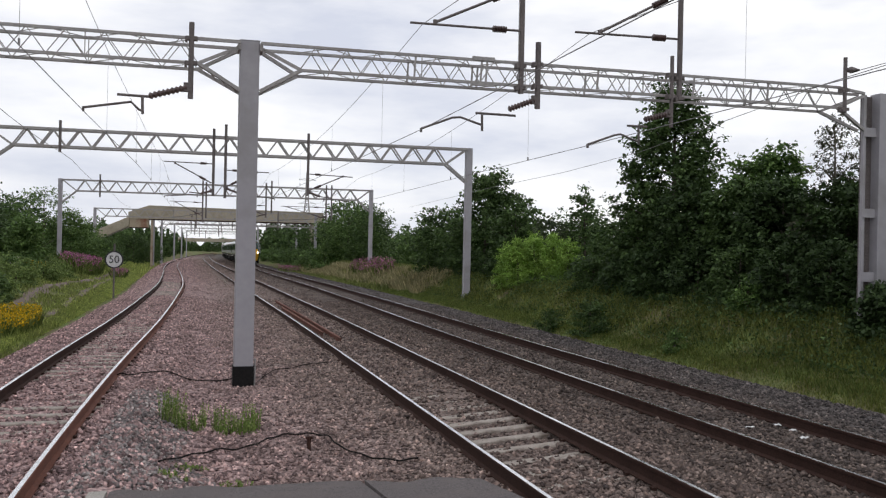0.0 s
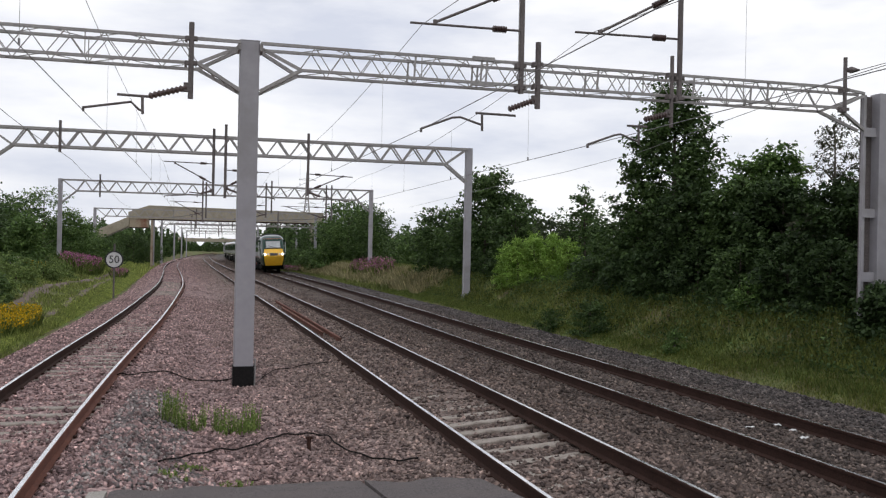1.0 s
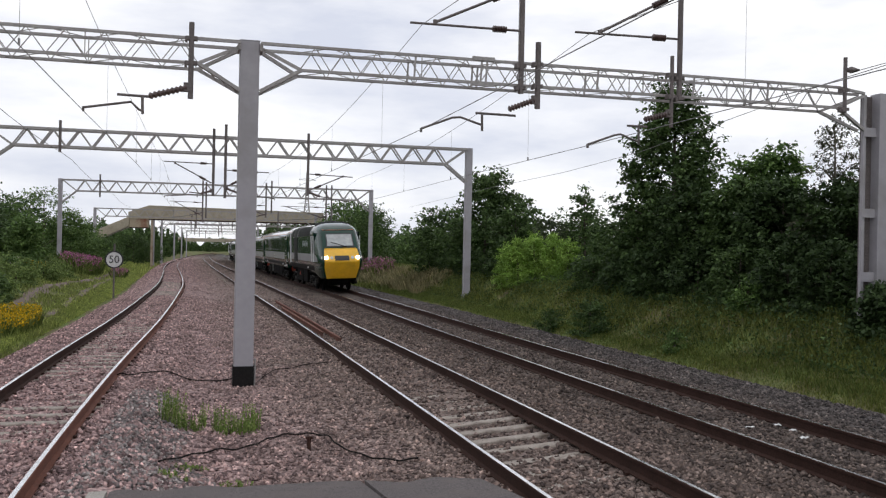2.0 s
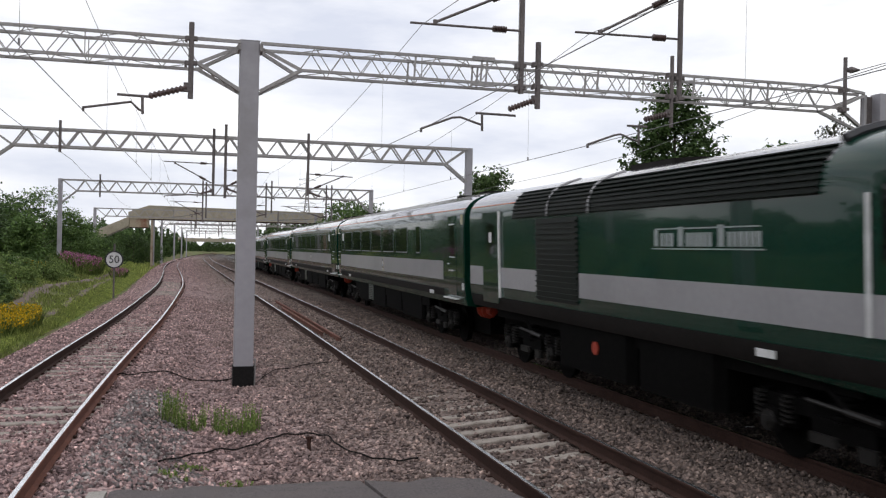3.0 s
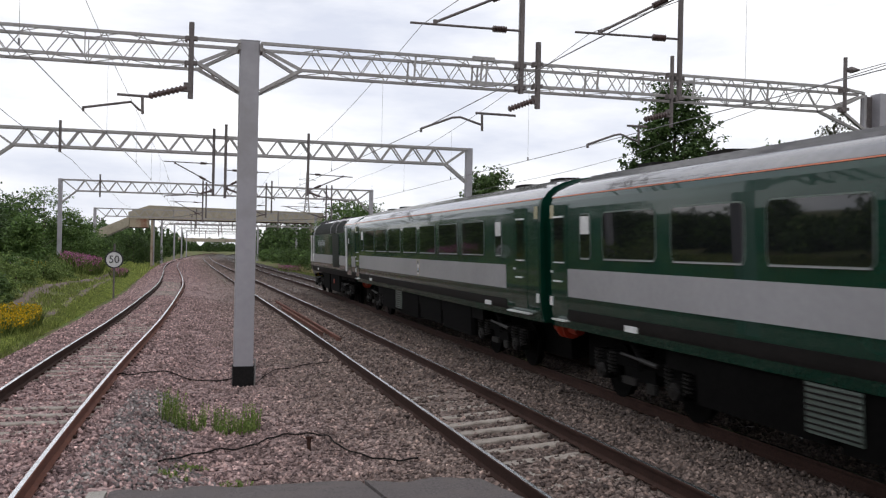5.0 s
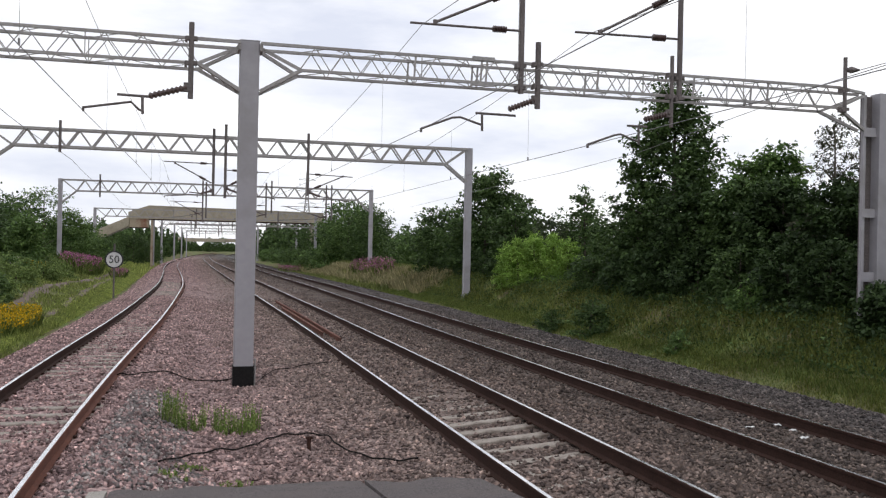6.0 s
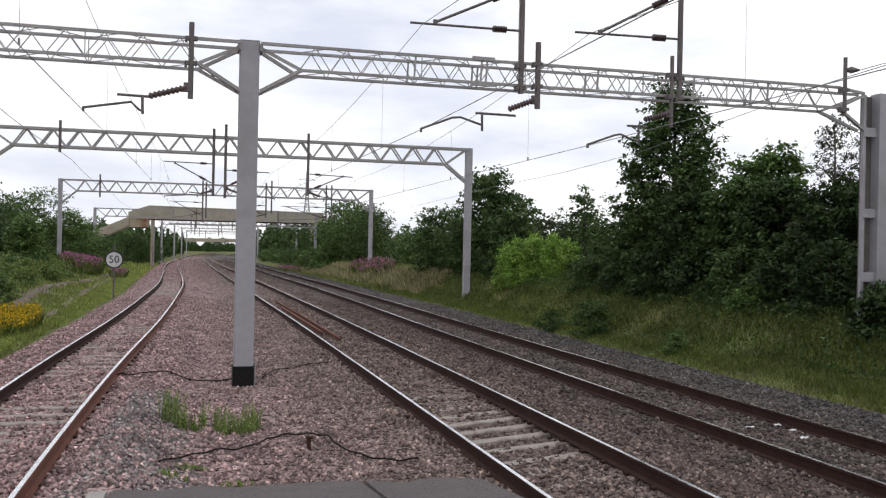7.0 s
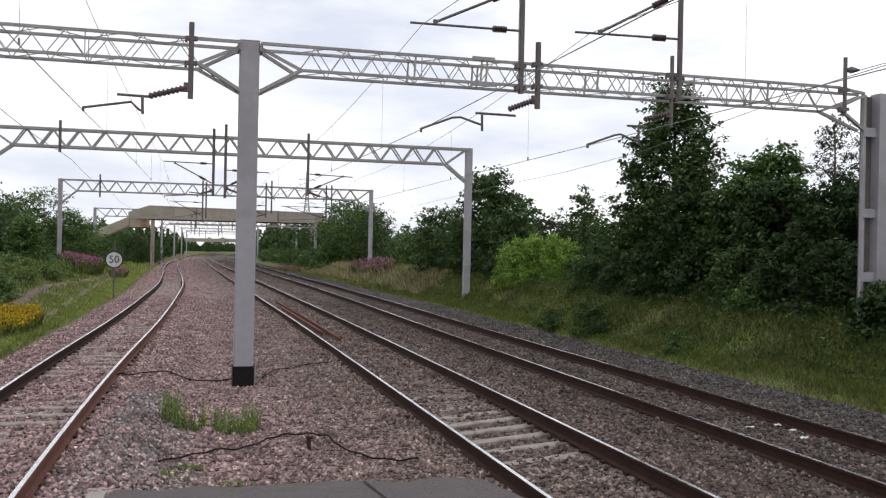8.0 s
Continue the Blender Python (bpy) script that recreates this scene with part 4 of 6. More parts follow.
def coach(van_end, first_bay=2.58, bay=2.4, crest_at=11.91):
    """Passenger coach, origin at its middle on rail level, length along y."""
    c = thing("railway_coach", "dark green passenger coach with silver band and grey roof", "railway coach", "coaches of the train")
    h = COACH_L / 2
    ysn = [-h, -h + 0.15, -h + 0.8] + [-h + 0.8 + (COACH_L - 1.6) * k / 8 for k in range(1, 9)] + [h - 0.15, h]

    def shrink(y):
        e = h - abs(y)
        return 0.97 if e < 0.01 else 1.0
    b = Build()
    b.grid([[(x * shrink(y), y, z) for x, z in FULL if z <= 3.69 and x < 0] for y in ysn])
    b.grid([[(x * shrink(y), y, z) for x, z in FULL if z <= 3.69 and x > 0] for y in ysn])
    end_cap(b, -h + 0.01, False)
    end_cap(b, h - 0.01, True)
    body = part("body", b, GREEN, c)
    b = Build()
    rp = [(x, z) for x, z in FULL if z >= 3.67]
    rows_ = []
    for y in ysn:
        e = h - abs(y)
        drop = 0.0 if e > 0.7 else 0.10 * (1 - e / 0.7) ** 2
        rows_.append([(x, y, z - drop * (z - 3.68) / 0.42) for x, z in rp])
    b.grid(rows_)
    roof = part("roof", b, ROOFGREY, c, "weathered silver-grey ribbed roof", smooth=True)
    for x, z in ((-0.95, 3.955), (-0.72, 4.03), (-0.45, 4.08), (-0.15, 4.105), (0.15, 4.105), (0.45, 4.08), (0.72, 4.03), (0.95, 3.955)):
        part("rib", Build().beam((x, -h + 0.75, z), (x, h - 0.75, z), 0.05, 0.045), ROOFGREY, roof)
    for yv in (-h + 2.0, -h + 4.4, h - 4.4, h - 2.0):
        part("ventilator", Build().box((0.0, yv, 4.14), (0.5, 0.7, 0.12), bevel=0.08), SOLE, roof)
    for s in (-1, 1):
        part("silver_band", side_strip(1.74, 2.27, -h + 2.22, h - 1.0, 0.006, s), SILVER, c, "broad silver-grey band")
        part("orange_line", side_strip(3.655, 3.674, -h + 0.12, h - 0.12, 0.008, s), ORANGE, c, "thin orange line under the roof")
        part("solebar", side_strip(1.28, 1.50, -h + 2.2, h - 0.9, 0.006, s), SOLE, c, "dirty dark grey solebar")
        wins = [(h - first_bay - 0.79 * bay - k * bay, h - first_bay - k * bay) for k in range(6 if van_end else 7)]
        wins.append((-h + 5.0, -h + 5.6) if van_end else (-h + 2.5, -h + 2.95))
        wins.append((h - 2.05, h - 1.6))
        for y0, y1 in wins:
            f = Build()
            prism(f, s * HW, y0 - 0.022, y1 + 0.022, 2.468, 3.302, 0.008, 0, 0.12)
            fo = part("window", f, RIM, c)
            g = Build()
            prism(g, s * (HW + 0.008), y0, y1, 2.49, 3.28, 0.003, 0, 0.09)
            part("pane", g, WINDOWGLASS, fo, "dark tinted window pane")
            if y1 - y0 < 0.5:
                g = Build()
                prism(g, s * (HW + 0.011), y0 + 0.03, y1 - 0.03, 2.92, 3.25, 0.003, 0, 0.03)
                part("frosted_pane", g, WHITE, fo, "white frosted top light")
            part("sill", Build().box((s * (HW + 0.012), (y0 + y1) / 2, 2.47), (0.02, y1 - y0 - 0.1, 0.022)), SILVER, fo, "bright lower window rim")
        for yd, sg in ((-h + 1.22, -1), (h - 0.58, 1)):
            d = Build()
            prism(d, s * (HW - 0.012), yd - 0.4, yd + 0.4, 1.36, 3.5, 0.018, 0, 0.05)
            door = part("door", d, GREEN, c)
            g = Build()
            prism(g, s * (HW + 0.006), yd - 0.23, yd + 0.23, 2.40, 3.26, 0.004, 0, 0.04)
            part("door_window", g, WINDOWGLASS, door)
            part("window_bar", Build().box((s * (HW + 0.014), yd, 3.27), (0.02, 0.5, 0.035)), WHITEPAINT, door, "white top bar")
            part("window_bar", Build().box((s * (HW + 0.014), yd, 2.385), (0.02, 0.5, 0.025)), WHITEPAINT, door, "white lower bar")
            part("handle", Build().beam((s * (HW + 0.03), yd - 0.15, 2.02), (s * (HW + 0.03), yd + 0.25, 2.02), 0.03, 0.03), WHITEPAINT, door, "bright grab handle")
            part("handle", Build().box((s * (HW + 0.02), yd + 0.36, 2.2), (0.03, 0.07, 0.04)), WHITEPAINT, door, "bright door handle")
            part("footstep", Build().beam((s * (HW + 0.03), yd - 0.5 + 0.1 * sg, 1.27), (s * (HW + 0.03), yd + 0.5 - 0.25 * sg, 1.27), 0.10, 0.03), WHITEPAINT, c, "worn pale door step edge")
            part("notice", Build().box((s * (HW + 0.004), (h - 0.25) * sg, 3.38), (0.008, 0.2, 0.26)), CRESTGOLD, c, "small pale warning notice")
            part("lamp_bracket", Build().box((s * (HW + 0.01), (h - 0.18) * sg, 1.62), (0.03, 0.12, 0.18)), WHITEPAINT, c, "small white bracket")
            part("data_panel", Build().box((s * (HW + 0.002), (h - 3.6) * sg, 1.34), (0.02, 0.45, 0.1)), WHITEPAINT, c, "small white data panel")
        cr = Build()
        prism(cr, s * (HW + 0.006), h - crest_at - 0.21, h - crest_at + 0.21, 1.72, 2.28, 0.004, 0, 0.20)
        crest = part("crest", cr, CRESTGOLD, c, "small oval crest with a gold rim")
        cr = Build()
        prism(cr, s * (HW + 0.010), h - crest_at - 0.16, h - crest_at + 0.16, 1.77, 2.23, 0.002, 0, 0.155)
        part("field", cr, SILVER, crest)
        for z0, z1, y0, y1, mt in ((2.12, 2.2, 0.11, 0.21, BLACKPAINT), (2.0, 2.1, 0.06, 0.14, WHITE), (2.0, 2.1, 0.18, 0.26, WHITE), (1.92, 1.98, 0.08, 0.24, CRESTBLUE), (1.9, 1.99, 0.03, 0.07, REDPAINT), (1.86, 1.91, 0.09, 0.23, GREEN), (1.8, 1.85, 0.08, 0.24, WHITE)):
            cr = Build()
            prism(cr, s * (HW + 0.012), h - crest_at - 0.16 + y0, h - crest_at - 0.16 + y1, z0, z1, 0.002, 0, 0.01)
            part("emblem", cr, mt, crest)
    for y0, y1, z0, nm in ((-h + 5.4, -h + 8.4, 0.36, "equipment_box"), (-h + 8.5, -h + 11.2, 0.42, "equipment_box"), (0.0, 2.9, 0.36, "equipment_box"), (3.0, 6.0, 0.4, "equipment_box")):
        part(nm, Build().box((0, (y0 + y1) / 2, (z0 + 1.2) / 2), (2.5, y1 - y0, 1.2 - z0), bevel=0.08), GRIME_SHADE, c, "black underfloor equipment box")
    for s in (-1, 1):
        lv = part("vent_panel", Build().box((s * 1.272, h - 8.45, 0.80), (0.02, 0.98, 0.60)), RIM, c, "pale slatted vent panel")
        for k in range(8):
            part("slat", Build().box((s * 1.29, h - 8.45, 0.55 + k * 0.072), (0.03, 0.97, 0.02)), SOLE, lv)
        part("skirt", Build().box((s * 1.2, 0, 1.0), (0.06, COACH_L - 9, 0.35)), GRIME_SHADE, c, "black underframe skirt")
    part("centre_sill", Build().box((0, 0, 0.72), (1.25, COACH_L - 0.5, 0.8)), GRIME_SHADE, c)
    wheelset_bogie(c, -h + 3.4, 2.6)
    wheelset_bogie(c, h - 3.4, 2.6)
    for sg in (-1, 1):
        part("gangway", Build().box((0, sg * (h + 0.09), 2.45), (1.3, 0.22, 2.3), bevel=0.06), GRIME_SHADE, c, "black corridor gangway bellows")
        for s in (-1, 1):
            b = Build()
            b.tube([(s * 0.86, sg * (h - 0.35), 1.02), (s * 0.86, sg * (h + 0.02), 1.02)], 0.11, 10)
            b.tube([(s * 0.86, sg * (h + 0.02), 1.02), (s * 0.86, sg * (h + 0.06), 1.02)], 0.21, 12)
            part("buffer", b, REDPAINT, c, "red-painted buffer")
        part("coupling", Build().box((0, sg * (h - 0.1), 0.9), (0.35, 0.5, 0.3), bevel=0.05), REDPAINT, c, "red coupling head")
    return c


PC_L = 17.7


def pc_front(z):
    return spline(z, [(0.78, 0.52), (1.2, 0.27), (1.6, 0.06), (1.74, 0.0), (1.86, 0.02), (2.05, 0.16), (2.5, 0.55), (3.1, 1.08), (3.45, 1.42), (3.6, 1.60), (3.72, 1.80), (3.85, 2.12), (3.95, 2.5), (4.03, 3.0), (4.08, 3.5), (4.105, 4.1)])


def pc_width(z):
    return spline(z, [(0.78, 1.16), (1.1, 1.26), (1.35, 1.34), (1.6, HW), (2.5, HW), (3.2, HW), (3.42, 1.362), (3.56, 1.34), (3.68, 1.285), (3.80, 1.19), (3.90, 1.05), (3.985, 0.85), (4.05, 0.6), (4.09, 0.3), (4.105, 0.02)])


FLAT = (0.0, 0.2, 0.4, 0.6, 0.74)


def pc_level(z, L):
    w, f = pc_width(z), pc_front(z)
    lean = 1.0 - 0.10 * smooth01((z - 1.9) / 1.2) * (1 if z < 3.5 else 1)
    w0 = w * lean if z < 3.45 else w * 0.9
    pts = [(w0 * u, f + 0.10 * u * u) for u in FLAT]
    x0, y0 = pts[-1]
    for k in range(1, 17):
        a = math.pi / 2 * k / 16
        pts.append((x0 + (w - x0) * math.sin(a), y0 + (1.9 + (3.85 - y0 - 1.9) * smooth01((z - 3.0) / 0.5)) * (1 - math.cos(a))))
    for y in (6.6, 8.0, L):
        pts.append((w, y))
    return pts


def power_car(lit):
    """Wedge-nosed diesel power car; origin at its middle on rail level, nose towards -y."""
    c = thing("power_car", "dark green wedge-nosed diesel power car with yellow front" if lit else "dark green diesel power car at the rear of the train", "locomotive", "power cars of the train")
    h = PC_L / 2
    zs = [0.78, 0.84, 0.9, 0.96, 1.02, 1.08, 1.14, 1.2, 1.28, 1.35, 1.5, 1.62, 1.7, 1.74, 1.8, 1.86, 1.95, 2.05, 2.2, 2.35, 2.5, 2.65, 2.8, 3.0, 3.2, 3.35, 3.45, 3.56, 3.62, 3.68, 3.74, 3.80, 3.85, 3.90, 3.95, 3.985, 4.02, 4.05, 4.075, 4.09, 4.105]
    lv = [pc_level(z, PC_L) for z in zs]
    npt = len(lv[0])
    b = Build()
    for s in (-1, 1):
        for i in range(len(zs) - 1):
            zc = (zs[i] + zs[i + 1]) / 2
            for k in range(npt - 1):
                quad = [(lv[i][k], zs[i]), (lv[i][k + 1], zs[i]), (lv[i + 1][k + 1], zs[i + 1]), (lv[i + 1][k], zs[i + 1])]
                ym = sum(q[0][1] for q in quad) / 4
                quad = [(p, max(z, 0.78 + 0.42 * smooth01((p[1] - 1.2) / 1.9))) for p, z in quad]
                if max(q[1] for q in quad[2:]) - min(q[1] for q in quad[:2]) < 0.002:
                    continue
                slot = 0
                if k < 4 and zc < 2.5:
                    slot = 1
                elif 1.74 < zc < 2.2 and ym > 4.2:
                    slot = 2
                elif 1.2 < zc < 1.5 and ym > 3.0:
                    slot = 4
                elif zc > 3.68 and k >= 20:
                    slot = 3
                vs = [(s * q[0][0], q[0][1] - h, q[1]) for q in quad]
                b.add(vs, [(0, 1, 2, 3) if s > 0 else (3, 2, 1, 0)], slot)
    me = b.mesh("body", [GREEN, YELLOW, SILVER, ROOFGREY, SOLE])
    bm = bmesh.new()
    bm.from_mesh(me)
    bmesh.ops.remove_doubles(bm, verts=bm.verts, dist=0.0008)
    bm.to_mesh(me)
    bm.free()
    me.polygons.foreach_set("use_smooth", [True] * len(me.polygons))
    body = new("body", me)
    body.parent = c
    end = Build()
    end_cap(end, h - 0.02, True)
    part("rear_wall", end, GREEN, c)
    # silver flash that sweeps down towards the nose
    for s in (-1, 1):
        rows_ = []
        for i in range(9):
            z = 1.74 + 0.46 * i / 8
            y0 = 2.1 - 1.15 * math.sqrt(max(0.0, 1 - (i / 8) ** 2))
            lev = pc_level(z, PC_L)
            row = []
            for k in range(25):
                y = y0 + (4.6 - y0) * k / 24
                x = float(np.interp(y, [p[1] for p in lev], [p[0] for p in lev]))
                row.append((s * (x + 0.007), y - h - 0.004, z))
            rows_.append(row)
        q = Build().grid(rows_ if s > 0 else rows_[::-1])
        part("silver_flash", q, SILVER, c, "silver flash sweeping down the cab side", smooth=True)
        part("orange_line", side_strip(3.655, 3.674, PC_L - 3.3 - h, PC_L - 0.05 - h, 0.008, s), ORANGE, c, "thin orange line under the roof")
    # windscreen with frame, wiper, head lamp panel

    def front_pt(u, z, out):
        w = pc_width(z) * (1.0 - 0.10 * smooth01((z - 1.9) / 1.2))
        n = Vector((0, -0.72, 0.69)) if z > 1.9 else Vector((0, -1, 0))
        return Vector((w * u, pc_front(z) + 0.10 * u * u - h, z)) + n * out

    def front_panel(u0, u1, z0, z1, out, slot=0, nu=8, nz=6):
        q = Build()
        rows_ = [[front_pt(u0 + (u1 - u0) * i / nu, z0 + (z1 - z0) * k / nz, out) for i in range(nu + 1)] for k in range(nz + 1)]
        q.grid(rows_, slot)
        for row in (rows_[0][::-1], rows_[-1]):
            q.grid([row, [p - Vector((0, -0.03, 0.03)) for p in row]])
        for col in ([r[0] for r in rows_], [r[-1] for r in rows_][::-1]):
            q.grid([col, [p - Vector((0, -0.03, 0.03)) for p in col]])
        return q
    fr = part("windscreen", front_panel(-0.64, 0.64, 2.60, 3.39, 0.012), BLACKPAINT, c, "black-framed sloping windscreen")
    part("pane", front_panel(-0.59, 0.59, 2.66, 3.33, 0.022), SCREENGLASS, fr, "windscreen glass with a pale sky reflection painted in")
    part("wiper", Build().beam(front_pt(0.22, 2.6, 0.05), front_pt(-0.45, 2.86, 0.05), 0.03, 0.03).box(front_pt(0.16, 2.6, 0.05), (0.3, 0.08, 0.05)), BLACKPAINT, fr)
    part("sill", Build().beam(front_pt(-0.7, 2.50, 0.02), front_pt(0.7, 2.50, 0.02), 0.05, 0.05), YELLOW, fr)
    part("orange_line", Build().tube([front_pt(-0.78 + 1.56 * i / 16, 3.60, 0.01) for i in range(17)], 0.015, 5), ORANGE, c, "thin orange line over the windscreen")
    part("air_grille", front_panel(-0.30, 0.30, 1.84, 2.09, 0.02), BLACKPAINT, c, "black recessed grille between the lamps")
    for s in (-1, 1):
        for u, r, on in ((0.44, 0.10, False), (0.66, 0.115, True), (0.86, 0.10, False)):
            p = front_pt(s * u, 1.97, 0.0)
            if u > 0.8:
                p = Vector((s * 1.10, pc_front(1.97) + 0.20 - h, 1.97))
            q = Build().tube([p + Vector((0, 0.06, -0.04)), p + Vector((0, -0.035, 0.03))], r, 16)
            part("headlamp", q, LIT if (lit and on) else LENS, c, "round clear headlamp")
        q = Build()
        for k in range(2):
            yy = (2.15, 3.1)[k] - h
            q.tube([(s * (HW + 0.03), yy, 1.74), (s * (HW + 0.03), yy, 3.28)], 0.028, 6)
            part("handrail", q, WHITEPAINT, c, "white cab door handrail")
            q = Build()
        d = Build()
        prism(d, s * (HW - 0.012), 2.22 - h, 3.02 - h, 1.66, 3.5, 0.02, 0, 0.05)
        door = part("cab_door", d, GREEN, c)
        g = Build()
        prism(g, s * (HW + 0.008), 2.32 - h, 2.92 - h, 2.5, 3.38, 0.004, 0, 0.08)
        part("door_window", g, WINDOWGLASS, door)
        # side lettering plate reduced to bars
        part("lettering_bar", Build().box((s * (HW + 0.003), 6.45 - h, 2.965), (0.006, 2.75, 0.02)), LETTER, c, "pale lettering underline bar")
        part("lettering_bar", Build().box((s * (HW + 0.003), 6.45 - h, 2.665), (0.006, 2.95, 0.02)), LETTER, c, "pale lettering underline bar")
        for y0, wd, z1 in ((5.02, 0.16, 2.95), (5.22, 0.42, 2.9), (5.74, 0.2, 2.99), (5.98, 0.72, 2.9), (6.82, 0.2, 3.0), (7.06, 0.8, 2.9)):
            yy = y0 + wd / 2
            if s < 0:
                yy = 12.9 - yy
            n = 1 if wd < 0.3 else round(wd / 0.125)
            for j in range(n):
                yj = yy - wd / 2 + wd * (j + 0.5) / n
                part("lettering_bar", Build().box((s * (HW + 0.003), yj - h, (2.70 + z1) / 2), (0.006, wd / n * 0.72, z1 - 2.70)), LETTER, c, "pale grey lettering bar")
        # roof-edge louvres
        q = Build()
        prof = [(pc_width(z) + 0.012, z) for z in (3.30, 3.42, 3.56, 3.68, 3.80, 3.90)]
        rws = [[(s * x, y_, z) for x, z in prof] for y_ in (3.9 - h, PC_L - 3.3 - h)]
        q.grid(rws if s < 0 else rws[::-1])
        lou = part("roof_louvre", q, LOUVRE, c, "long dark cooling louvre along the roof edge")
        for k in range(8):
            z = 3.33 + k * 0.078
            x = pc_width(z) + 0.035
            q = Build()
            q.beam((s * x, 3.9 - h, z), (s * x, PC_L - 3.3 - h, z), 0.05, 0.014)
            part("fin", q, LOUVRE, lou)
        for yy in (PC_L - 5.4 - h, PC_L - 7.4 - h):
            q = Build().tube([(s * (pc_width(z) + 0.03), yy, z) for z in (3.30, 3.45, 3.56, 3.68, 3.80, 3.90, 3.985, 4.05)], 0.03, 6)
            part("roof_band", q, SILVER, c)
        q = Build()
        prism(q, s * HW, PC_L - 6.9 - h, PC_L - 4.75 - h, 1.6, 3.26, 0.012, 0, 0.03)
        gr = part("side_louvre", q, LOUVRE, c, "square dark radiator louvre")
        for k in range(15):
            part("slat", Build().beam((s * (HW + 0.03), PC_L - 6.88 - h, 1.66 + k * 0.108), (s * (HW + 0.03), PC_L - 4.77 - h, 1.66 + k * 0.108), 0.04, 0.035), LOUVRE, gr)
        d = Build()
        prism(d, s * (HW - 0.012), PC_L - 2.25 - h, PC_L - 1.08 - h, 1.35, 3.5, 0.02, 0, 0.05)
        door = part("luggage_door", d, GREEN, c)
        g = Build()
        prism(g, s * (HW + 0.008), PC_L - 2.0 - h, PC_L - 1.4 - h, 2.5, 3.22, 0.004, 0, 0.05)
        part("door_window", g, WINDOWGLASS, door)
        part("notice", Build().box((s * (HW + 0.014), PC_L - 1.7 - h, 2.9), (0.006, 0.2, 0.24)), WHITE, door, "small white notice")
        part("handrail", Build().tube([(s * (HW + 0.03), PC_L - 2.42 - h, 1.5), (s * (HW + 0.03), PC_L - 2.42 - h, 3.5)], 0.035, 6), WHITEPAINT, c, "white vertical handrail")
        part("data_panel", Build().box((s * (HW + 0.002), 5.0 - h, 1.36), (0.02, 0.4, 0.1)), WHITEPAINT, c, "small white data panel")
        part("warning_disc", Build().tube([(s * 1.24, 1.5, 0.85), (s * 1.28, 1.5, 0.85)], 0.12, 14), REDPAINT, c, "red filler disc")
        for sg in (1,):
            q = Build()
            q.tube([(s * 0.86, h - 0.3, 1.02), (s * 0.86, h + 0.02, 1.02)], 0.11, 10)
            q.tube([(s * 0.86, h + 0.02, 1.02), (s * 0.86, h + 0.06, 1.02)], 0.21, 12)
            part("buffer", q, REDPAINT, c, "red-painted buffer")
    part("exhaust_hood", Build().box((0, -h + 9.5, 4.1), (1.1, 2.2, 0.1), bevel=0.3), SOLE, c, "low dark roof hood")
    part("roof_cowl", Build().tube([(x * 1.02, -h + 3.85, z + 0.03) for x, z in FULL if z > 3.82], 0.07, 6), BLACKPAINT, c, "black arched cowl behind the cab roof")
    part("gangway", Build().box((0, h + 0.1, 2.45), (1.3, 0.24, 2.3), bevel=0.06), GRIME_SHADE, c, "black corridor gangway bellows")
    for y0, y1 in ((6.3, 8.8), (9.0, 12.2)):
        part("fuel_tank", Build().box((0, (y0 + y1) / 2 - h, 0.78), (2.5, y1 - y0, 0.85), bevel=0.15), GRIME_SHADE, c, "black underfloor tank")
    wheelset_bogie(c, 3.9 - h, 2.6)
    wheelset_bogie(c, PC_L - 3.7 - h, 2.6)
    part("snowplough", Build().box((0, 1.0 - h, 0.6), (0.9, 0.2, 0.25), bevel=0.05), GRIME_SHADE, c)
    part("underframe", Build().box((0, 1.0, 1.12), (2.3, PC_L - 5, 0.24)), GRIME_SHADE, c)
    part("centre_sill", Build().box((0, 0.7, 0.72), (1.25, PC_L - 2.4, 0.8)), GRIME_SHADE, c)
    return c


PITCH = 23.0
vehicles = []
lead = power_car(True)
vehicles.append((lead, -PC_L / 2 - 0.2, False))
first = coach(True, 2.58, 2.29, 11.58)
vehicles.append((first, PITCH * 0.5, False))
second = coach(False, 3.0, 2.35, 12.1)
vehicles.append((second, PITCH * 1.5, False))
third = coach(False)
vehicles.append((third, PITCH * 2.5, False))
for i in range(3, 5):
    vehicles.append((copy_thing(third, pose(0, 0, 0)), PITCH * (i + 0.5), False))
tail = power_car(False)
vehicles.append((tail, PITCH * 5 + PC_L / 2 + 0.2, True))
# ---- vegetation ----
def fast_mesh(name, verts, faces, mat, smooth=False):
    """Mesh from arrays of vertices and of equal-sided faces."""
    verts, faces = np.asarray(verts, np.float32), np.asarray(faces, np.int32)
    me = bpy.data.meshes.new(name)
    k = faces.shape[1]
    me.vertices.add(len(verts))
    me.vertices.foreach_set("co", verts.ravel())
    me.loops.add(faces.size)
    me.loops.foreach_set("vertex_index", faces.ravel())
    me.polygons.add(len(faces))
    me.polygons.foreach_set("loop_start", np.arange(0, faces.size, k, dtype=np.int32))
    me.update(calc_edges=True)
    me.materials.append(mat)
    return me


def unit(a):
    return a / np.maximum(np.linalg.norm(a, axis=1, keepdims=True), 1e-6)


